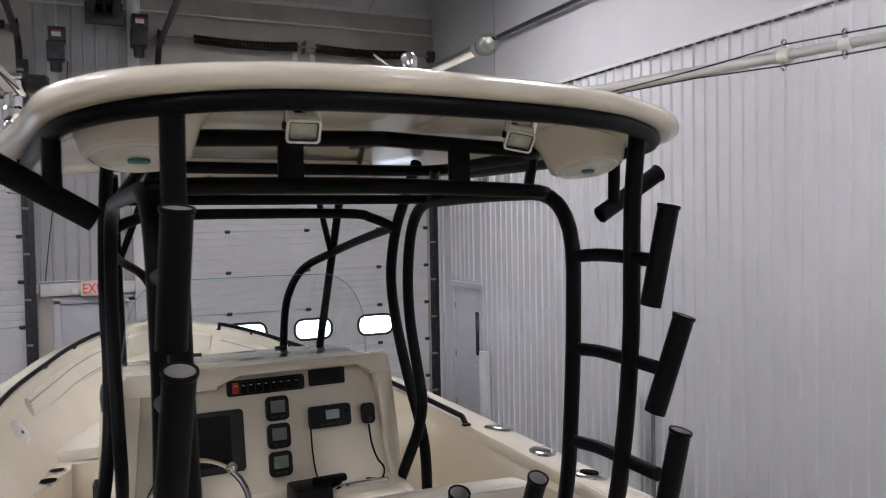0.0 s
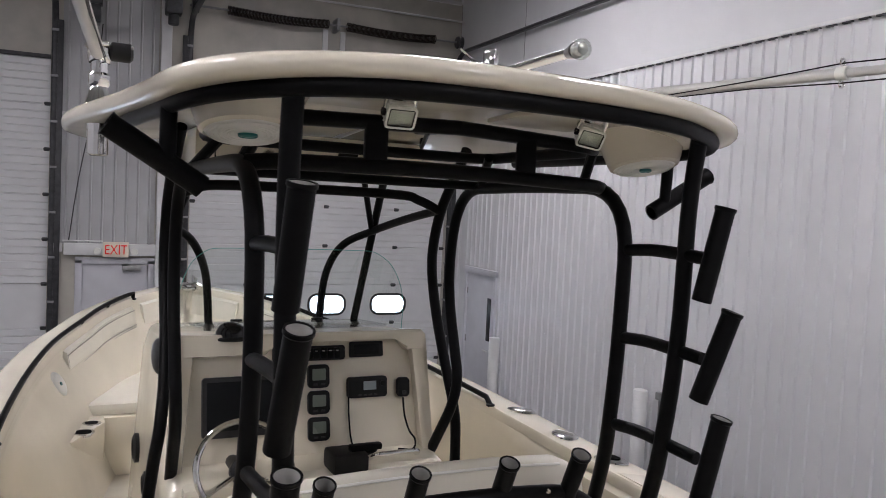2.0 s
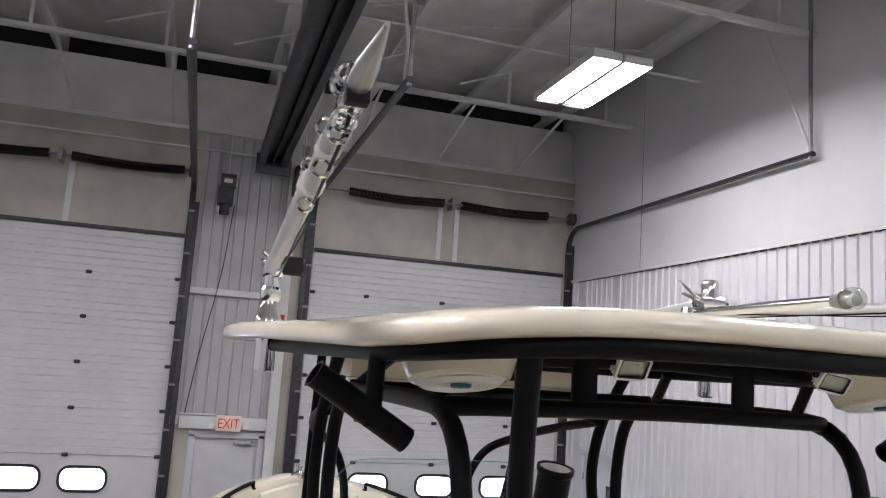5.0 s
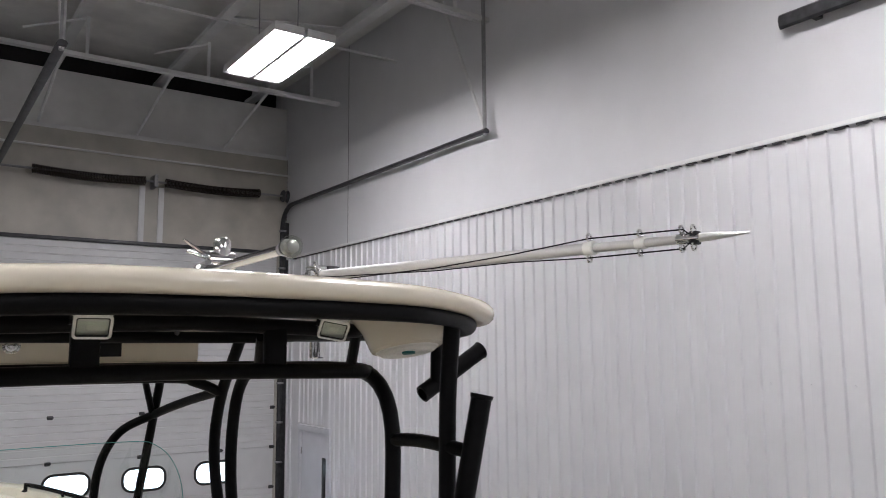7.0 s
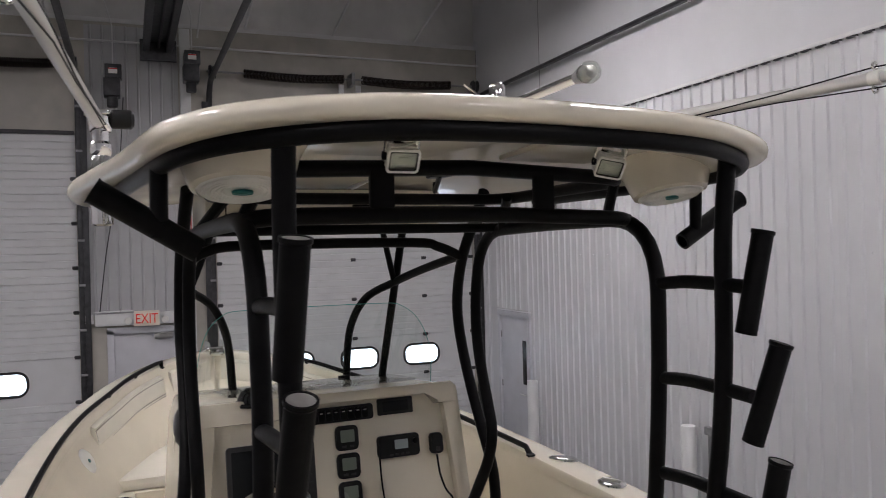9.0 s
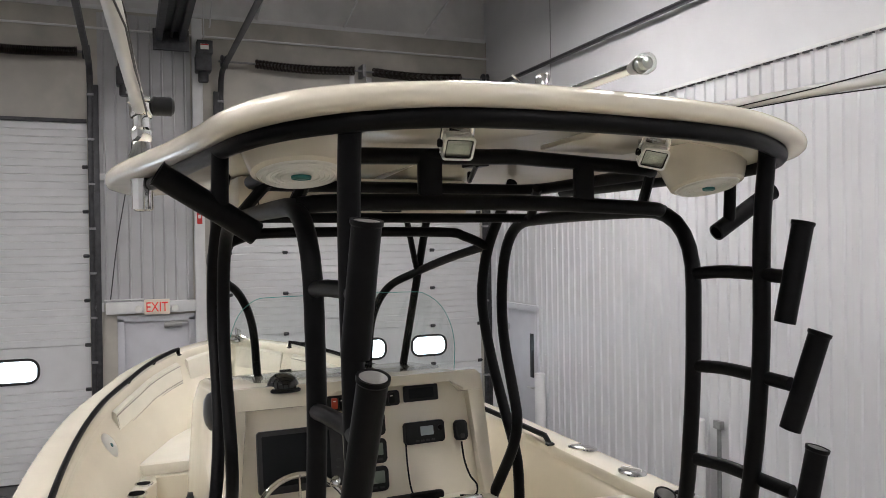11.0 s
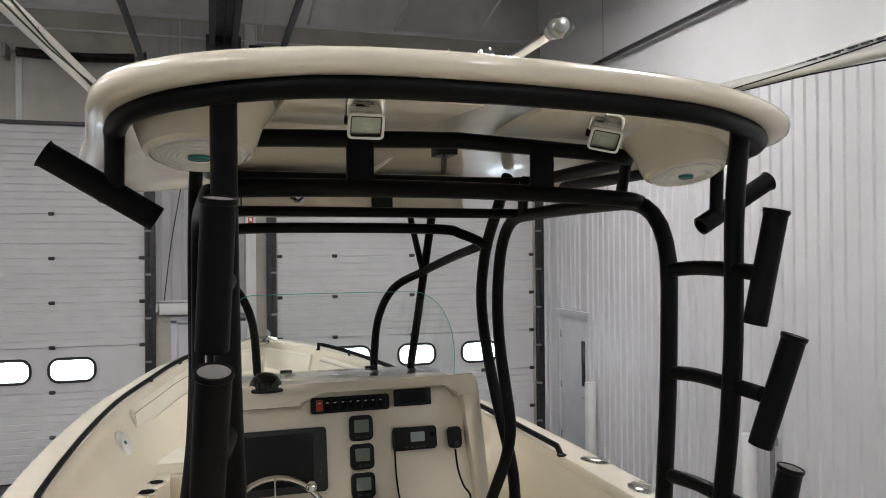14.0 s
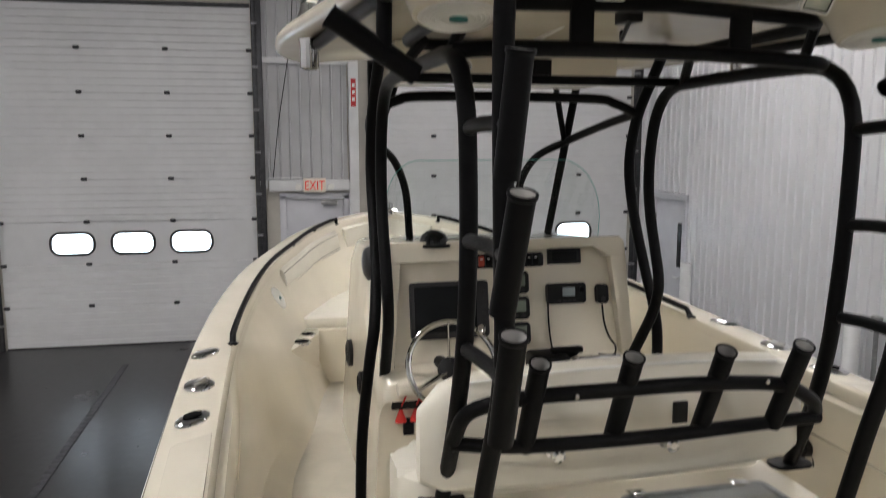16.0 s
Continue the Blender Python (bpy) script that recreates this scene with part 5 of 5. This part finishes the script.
# perimeter tube under the edge
half = [(0.0, -0.435), (0.2, -0.427), (0.4, -0.40), (0.55, -0.345), (0.65, -0.29), (0.725, -0.22), (0.775, -0.12), (0.80, 0.02), (0.815, 0.2), (0.85, 0.7), (0.88, 1.2)]
path = smooth_path([(-u, v, crown(u, v) - 0.024) for u, v in reversed(half)] + [(u, v, crown(u, v) - 0.024) for u, v in half[1:]], 4)
part("perimeter_tube", tube(path, 0.0225, 12), BLACK, ttop)

for s in (-1, 1):
    # rear outer leg
    leg = part("rear_leg", tube(smooth_path([(s * 0.575, -0.03, post_top + 0.005), (s * 0.578, -0.12, 0.82), (s * 0.578, -0.235, 1.15), (s * 0.592, -0.268, 1.5), (s * 0.598, -0.272, 1.85), (s * 0.60, -0.295, 2.075)]), R, 14), BLACK, ttop)
    part("foot", turned([(0.062, 0), (0.062, 0.008), (0.05, 0.014), (0.03, 0.022), (0.026, 0.05)], pose(s * 0.575, -0.03, post_top), 20), BLACK, leg, "round black welded foot")
    # inner loop: foot, rear upright, fore-and-aft top, front leg down to the console side
    fu, mu = (0.70, 0.64) if s > 0 else (0.572, 0.588)
    lp = bend_path([(s * fu, 0.36, post_top + 0.005), (s * mu, 0.16, 0.85), (s * 0.60, 0.03, 1.12), (s * 0.596, 0.0, 1.42), (s * 0.605, 0.0, 1.925), (s * 0.605, 0.6, 1.928), (s * 0.61, 1.23, 1.915), (s * 0.61, 1.325, 1.50), (s * 0.61, 1.155, 1.06), (s * 0.602, 1.19, 0.93), (s * 0.59, 1.38, 0.66)], 0.24, 7)
    loop_ob = part("side_loop", tube(lp, R, 14), BLACK, ttop)
    part("foot", moved(prism(bmesh.new(), rounded(0.15, 0.09, 0.03), 0, 0.012, None, 0.004), pose(s * fu, 0.36, post_top)), BLACK, loop_ob)
    part("end_plate", turned([(0.045, 0), (0.045, 0.01), (0.03, 0.018), (0, 0.02)], along((s * 0.585, 1.385, 0.655), (s * 2, 1.385, 0.655)), 18), BLACK, loop_ob)
    # front leg beside the console, from the hardtop to the sole
    fl = smooth_path([(s * 0.615, 1.19, 2.09), (s * 0.618, 1.29, 1.985), (s * 0.62, 1.435, 1.82), (s * 0.62, 1.505, 1.65), (s * 0.62, 1.505, 1.5), (s * 0.62, 1.43, 1.30), (s * 0.63, 1.335, 1.09), (s * 0.65, 1.27, 0.91), (s * 0.672, 1.275, 0.75), (s * 0.70, 1.33, 0.40), (s * 0.71, 1.35, 0.02)])
    front = part("front_leg", tube(fl, R, 14), BLACK, ttop)
    part("foot", moved(prism(bmesh.new(), rounded(0.10, 0.10, 0.012), 0, 0.03, None, 0.006), pose(s * 0.71, 1.35, 0.002)), BLACK, front)
    # strut and curved brace to the console front
    part("strut", tube(smooth_path([(s * 0.505, 2.285, 1.14), (s * 0.525, 2.13, 1.58), (s * 0.545, 1.95, 2.07)], 5), 0.021, 12), BLACK, ttop)
    part("strut_fork", tube(smooth_path([(s * 0.527, 2.09, 1.66), (s * 0.47, 2.03, 1.82), (s * 0.39, 1.95, 2.07)], 4), 0.016, 10), BLACK, ttop)
    part("brace", tube(smooth_path([(s * 0.30, 2.28, 1.14), (s * 0.325, 2.27, 1.42), (s * 0.40, 2.22, 1.59), (s * 0.52, 2.08, 1.68), (s * 0.585, 1.80, 1.755), (s * 0.618, 1.46, 1.815)]), 0.021, 12), BLACK, ttop)
    # ladder rungs and their rod holders; those to port stand further aft and lean more
    starboard = ((1.728, (0.622, -0.39, 1.870), (0.578, -0.362, 1.606)), (1.448, (0.639, -0.425, 1.585), (0.578, -0.375, 1.330)), (1.165, (0.624, -0.425, 1.290), (0.578, -0.385, 1.035)))
    port = ((1.728, (-0.616, -0.438, 1.870), (-0.626, -0.386, 1.618)), (1.448, (-0.627, -0.492, 1.599), (-0.638, -0.404, 1.346)), (1.165, (-0.634, -0.470, 1.318), (-0.632, -0.395, 1.065)))
    for w, top_p, low_p in starboard if s > 0 else port:
        reach = 0.0 if s > 0 else -0.05
        part("rung", tube(smooth_path([(s * 0.60, 0.0, w - 0.004), (s * 0.60, -0.12, w + 0.005), (s * 0.594, -0.26, w + 0.003), (s * (0.60 - reach * 0.4), -0.36 + reach, w - 0.004)], 4), 0.019, 12), BLACK, ttop)
        a, b = Vector(low_p), Vector(top_p)
        h = (b - a).length
        rod = part("rod_holder", turned([(0.022, 0), (0.0285, 0.001), (0.0285, h - 0.012), (0.0315, h - 0.008), (0.0315, h), (0.0265, h), (0.0255, h - 0.12), (0, h - 0.12)], along(a, b), 22), BLACK, ttop, "black tubular rod holder")
        part("liner", turned([(0.0248, h - 0.10), (0.0259, h - 0.002)], along(a, b), 22), LINING, rod)
    # outward rod holder hung from the edge tube
    a, b = (Vector((0.755, 0.055, 1.848)), Vector((1.005, 0.045, 1.985))) if s > 0 else (Vector((-0.72, 0.055, 1.854)), Vector((-0.937, 0.04, 1.986)))
    h = (b - a).length
    part("rod_holder", turned([(0.020, 0), (0.028, 0.001), (0.028, h - 0.006), (0.031, h), (0.026, h), (0.025, h - 0.1), (0, h - 0.1)], along(a, b), 22), BLACK, ttop, "black rod holder splayed outward")
    part("stub", tube([(s * 0.803, 0.035, 2.065), (s * 0.805, 0.045, 1.885)], 0.02, 12), BLACK, ttop)
    # diagonal stays between ring and loop
    part("stay", tube([(s * 0.55, 0.13, 2.05), (s * 0.59, 0.24, 1.925)], 0.018, 10), BLACK, ttop)
    part("stay", tube([(s * 0.53, 0.82, 2.04), (s * 0.60, 1.0, 1.93)], 0.02, 10), BLACK, ttop)
# ring under the hardtop
ring = bend_path([(0, 0.075, 2.062), (0.585, 0.10, 2.045), (0.585, 0.95, 2.04), (-0.585, 0.95, 2.04), (-0.585, 0.10, 2.045), (0, 0.075, 2.062)], 0.14, 7)
part("upper_ring", tube(ring, 0.0215, 12, cap=False), BLACK, ttop)
part("cross_bar", tube(smooth_path([(-0.60, 0.14, 1.925), (-0.48, 0.09, 1.932), (0, 0.075, 1.936), (0.48, 0.09, 1.926), (0.60, 0.14, 1.92)], 5), 0.022, 12), BLACK, ttop)
part("cross_bar", tube([(-0.61, 1.06, 1.93), (0.61, 1.06, 1.93)], 0.019, 12), BLACK, ttop)
part("cross_bar", tube(smooth_path([(-0.62, 1.44, 1.805), (-0.52, 1.44, 1.860), (-0.36, 1.44, 1.882), (0.36, 1.44, 1.880), (0.50, 1.44, 1.858), (0.62, 1.44, 1.808)], 5), 0.022, 12), BLACK, ttop)
for u in (-0.262, 0.240):
    part("gusset_plate", nbox((u - 0.034, 0.066, 1.935), (u + 0.034, 0.086, 2.06), 0.006), BLACK, ttop)
hk = part("antenna_clip", nbox((0.10, 0.52, 2.085), (0.16, 0.62, 2.125), 0.006), BLACK_MATTE, ttop)
part("clip_arm", tube([(0.12, 0.54, 2.09), (0.17, 0.70, 2.05), (0.18, 0.72, 2.08)], 0.009, 8), BLACK_MATTE, hk)
# floodlights under the rear edge
for u, yaw in ((-0.313, -6), (0.268, -24)):
    m = pose(u, -0.205, 2.040, 126, 0, yaw) @ pose(0, 0, 0, 0, 0, 0 if u < 0 else -12)
    fl = part("floodlight", plate(0.070, 0.052, 0.010, 0.040, m @ Matrix.Translation((0, 0, -0.040)), 0.006), FLOOD_WHITE, ttop, "square pale deck floodlight with clear lens")
    for k in range(3):
        part("cooling_fin", nbox((-0.032, -0.031, -0.012 - 0.010 * k), (0.032, 0.031, -0.008 - 0.010 * k), 0.001, m), FLOOD_WHITE, fl)
    part("bezel", frame_bm(0.077, 0.058, 0.010, 0.006, 0.007, m), FLOOD_WHITE, fl)
    part("gasket", frame_bm(0.065, 0.046, 0.006, 0.002, 0.005, m @ Matrix.Translation((0, 0, 0.003))), RUBBER_AND_SHADE, fl)
    part("reflector_plate", plate(0.062, 0.043, 0.004, 0.002, m @ Matrix.Translation((0, 0, 0.0005)), 0.0004), BRUSHED, fl)
    part("lamp_bar", nbox((-0.013, -0.009, 0.0028), (0.013, 0.009, 0.0045), 0.001, m), FLOOD_WHITE, fl)
    part("lens", plate(0.066, 0.047, 0.006, 0.002, m @ Matrix.Translation((0, 0, 0.005)), 0.0005), LENS, fl)
    part("bracket", tube(bend_path([m @ Vector((-0.034, 0.0, -0.02)), m @ Vector((-0.034, 0.050, -0.025)), m @ Vector((0.034, 0.050, -0.025)), m @ Vector((0.034, 0.0, -0.02))], 0.012), 0.004, 8, flat=(0.008, 0.003)), CHROME, fl)
    part("bracket_foot", nbox((u - 0.020, -0.200, 2.070), (u + 0.020, -0.165, 2.115), 0.004), CHROME, fl)
    for dx in (-0.037, 0.037):
        part("knob", turned([(0.010, -0.006), (0.010, 0.006), (0, 0.006)], m @ pose(dx, 0, -0.02, 0, 90, 0), 12), BLACK_MATTE, fl)
# the aft part of the frame stands a little askew, port side aft
for ob in ttop.children_recursive:
    for vert in ob.data.vertices:
        u, v, w = vert.co
        vert.co.y += 0.08 * u * max(0.0, min(1.0, (1.35 - v) / 1.2)) * max(0.0, min(1.0, (w - 0.6) / 0.6))
# rod rack across the leaning post, four holders
part("rack_tube", tube(smooth_path([(-0.60, 0.10, 0.86), (-0.57, 0.03, 0.965), (-0.42, -0.02, 1.010), (-0.2, -0.045, 1.021), (0, -0.05, 1.023), (0.2, -0.04, 1.012), (0.38, -0.005, 0.980), (0.52, 0.05, 0.905), (0.585, 0.11, 0.845)], 5), 0.022, 12), BLACK, ttop)
part("rack_tube", tube(smooth_path([(-0.60, 0.11, 0.845), (-0.4, 0.04, 0.848), (0, 0.02, 0.850), (0.3, 0.045, 0.847), (0.585, 0.10, 0.830)], 5), 0.021, 12), BLACK, ttop)
for u in (-0.405, -0.138, 0.140, 0.388):
    a, b = Vector((u, 0.055, 0.838)), Vector((u - 0.005, -0.075, 1.120))
    h = (b - a).length
    rod = part("rod_holder", turned([(0.021, 0), (0.0275, 0.001), (0.0275, h - 0.012), (0.0305, h - 0.008), (0.0305, h), (0.0255, h), (0.0245, h - 0.12), (0, h - 0.12)], along(a, b), 22), BLACK, ttop, "black tubular rod holder")
    part("liner", turned([(0.0238, h - 0.10), (0.0249, h - 0.002)], along(a, b), 22), LINING, rod)
for u in (-0.30, 0.02, 0.28):
    part("weld_bolt", turned([(0.008, 0), (0.006, 0.004), (0, 0.005)], along((u, -0.062, 1.016), (u, -1, 1.016)), 8), CHROME, ttop)

# ---- on top of the hardtop ----
def outrigger(sd, length, rings, label):
    o = thing("outrigger", label, "outrigger", (sd * 0.905, 1.10, 2.06), BOAT, group="outriggers")
    a, e = Vector((sd * 0.908, 1.13, 2.312)), Vector((sd * 0.086, -1.0, -0.02)).normalized()
    up = Vector((0, 0, 1))
    side = e.cross(up).normalized()
    part("pole", tube([a + e * 0.02, a + e * rings[0]], [0.0235, 0.0175], 18), POLE, o)
    part("pole_section", tube([a + e * (rings[0] - 0.01), a + e * rings[2]], [0.0145, 0.0130], 14), POLE, o)
    part("pole_section", tube([a + e * (rings[2] - 0.01), a + e * (length - 0.13)], 0.0105, 14), POLE, o)
    part("tip", tube([a + e * (length - 0.14), a + e * (length - 0.10), a + e * length], [0.012, 0.011, 0.002], 12), BRUSHED, o, "tapered metal tip")
    for k, f in enumerate(rings):
        r = (0.0215, 0.0165, 0.0145, 0.0130)[k]
        c = part("collar", tube([a + e * (f - 0.016), a + e * (f + 0.016)], r, 14), WHITE_PLASTIC if k < 2 else CHROME, o)
        for turn in (-1, 1):
            q = a + e * f + up * (turn * (r + 0.010)) + side * 0.006
            part("guide_ring", tube([q + side * 0.011 * math.cos(t * 0.5236) + up * 0.011 * math.sin(t * 0.5236) for t in range(13)], 0.0032, 6), CHROME, c)
    for turn in (-1, 1):
        part("halyard", tube([a + e * 0.04 + up * (-0.020 - 0.010 * turn) + side * (sd * 0.026), a + e * (rings[0] * 0.55) + up * (0.005 * turn - 0.022) + side * (sd * 0.020), a + e * (rings[0] * 0.8) + up * (0.013 * turn - 0.010) + side * (sd * 0.020), a + e * rings[0] + up * (0.029 * turn) + side * (sd * 0.006), a + e * rings[2] + up * (0.026 * turn), a + e * (length - 0.15)], 0.0023, 5), BLACK, o)
    part("release_clip", nbox((-0.012, -0.018, -0.012), (0.012, 0.018, 0.012), 0.004, along(a + e * (length - 0.15), a + e * length)), BLACK_MATTE, o)
    part("socket", tube([a - e * 0.05, a + e * 0.03], 0.028, 16), CHROME, o)
    part("end_cap", turned([(0.0335, 0), (0.0335, 0.03), (0.026, 0.036), (0, 0.037)], along(a + e * 0.045, a), 18), WHITE_PLASTIC, o)
    base = (sd * 0.905, 1.10, 2.085)
    part("bell_base", turned([(0.050, 0.0), (0.050, 0.03), (0.044, 0.06), (0.034, 0.085), (0.030, 0.11), (0.036, 0.12), (0.036, 0.15), (0.028, 0.16), (0.028, 0.205), (0, 0.207)], pose(*base), 22), CHROME, o, "polished stepped pedestal")
    part("pedestal_shaft", turned([(0.026, -0.13), (0.036, -0.125), (0.036, -0.04), (0.044, 0.0), (0, 0.001)], pose(*base), 18), CHROME, o)
    part("hub", turned([(0.035, 0), (0.04, 0.01), (0.04, 0.05), (0.03, 0.06), (0, 0.062)], pose(sd * 0.905, 1.11, 2.28), 18), CHROME, o)
    part("yoke", nbox((-0.03, -0.045, 0), (0.03, 0.045, 0.02), 0.006, pose(sd * 0.905, 1.12, 2.335)), CHROME, o)
    part("lock_knob", turned([(0.02, 0), (0.034, 0.01), (0.034, 0.07), (0.024, 0.08), (0, 0.082)], pose(sd * 0.905 + 0.03, 1.11, 2.325, 0, 90, 0), 14), BLACK_MATTE, o)
    for dz in (0.0, 0.03):
        part("handle", tube([(sd * 0.905, 1.09, 2.30 + dz), (sd * 0.905 - 0.045, 1.05, 2.33 + dz)], 0.008, 8), CHROME, o)
    return o


outrigger(1, 1.985, (1.492, 1.669, 1.800, 1.835), "white telescopic outrigger pole with guide rings, folded aft")
outrigger(-1, 2.25, (1.60, 1.85, 2.02, 2.06), "white telescopic outrigger pole on a polished pedestal, folded aft")

light = thing("pole_light", "folding chrome pole light with clear globe on hardtop", "navigation light", (0.0, 0.0, 2.152), BOAT)
part("base", turned([(0.045, 0), (0.045, 0.012), (0.028, 0.02), (0.024, 0.05), (0, 0.052)], pose(0.0, 0.0, 2.152), 18), CHROME, light)
part("pole", tube([(0.0, -0.01, 2.187), (-0.005, -0.46, 2.194)], 0.0115, 14), CHROME, light)
part("collar", tube([(-0.005, -0.452, 2.1935), (-0.006, -0.480, 2.195)], [0.013, 0.019], 16), STEEL_GREY, light)
part("globe", turned([(0.018, 0), (0.022, 0.010), (0.0235, 0.020), (0.021, 0.032), (0.013, 0.041), (0, 0.044)], along((-0.006, -0.479, 2.195), (-0.006, -1.5, 2.207)), 24), LENS, light, "clear ribbed lens globe")
part("bulb", turned([(0.016, 0), (0.018, 0.006), (0.013, 0.010), (0.014, 0.026), (0, 0.031)], along((-0.006, -0.481, 2.195), (-0.006, -1.5, 2.207)), 12), BRUSHED, light)
mount = thing("antenna_mount", "chrome ratchet mount with white folded antenna", "antenna", (0.02, -0.03, 2.152), BOAT @ pose(0.062, -0.09, -0.034))
part("base", turned([(0.05, 0), (0.05, 0.012), (0.03, 0.022), (0.022, 0.06), (0, 0.062)], pose(-0.035, 0.06, 2.152), 18), CHROME, mount)
part("swivel", tube([(-0.065, 0.06, 2.245), (-0.0, 0.06, 2.245)], 0.024, 14), CHROME, mount)
part("socket", turned([(0.02, 0), (0.022, 0.04), (0.016, 0.05), (0, 0.05)], pose(-0.03, 0.06, 2.255), 14), CHROME, mount)
part("lever", tube([(-0.055, 0.05, 2.25), (-0.095, 0.045, 2.268), (-0.135, 0.04, 2.292)], [0.006, 0.005, 0.003], 8), CHROME, mount)
part("lever", tube([(-0.06, 0.05, 2.25), (-0.10, 0.045, 2.258), (-0.128, 0.04, 2.264)], [0.006, 0.005, 0.003], 8), CHROME, mount)
part("antenna", tube([(-0.05, 0.08, 2.24), (0.0, 0.9, 2.187), (0.06, 1.75, 2.152)], [0.016, 0.014, 0.008], 12), POLE, mount)
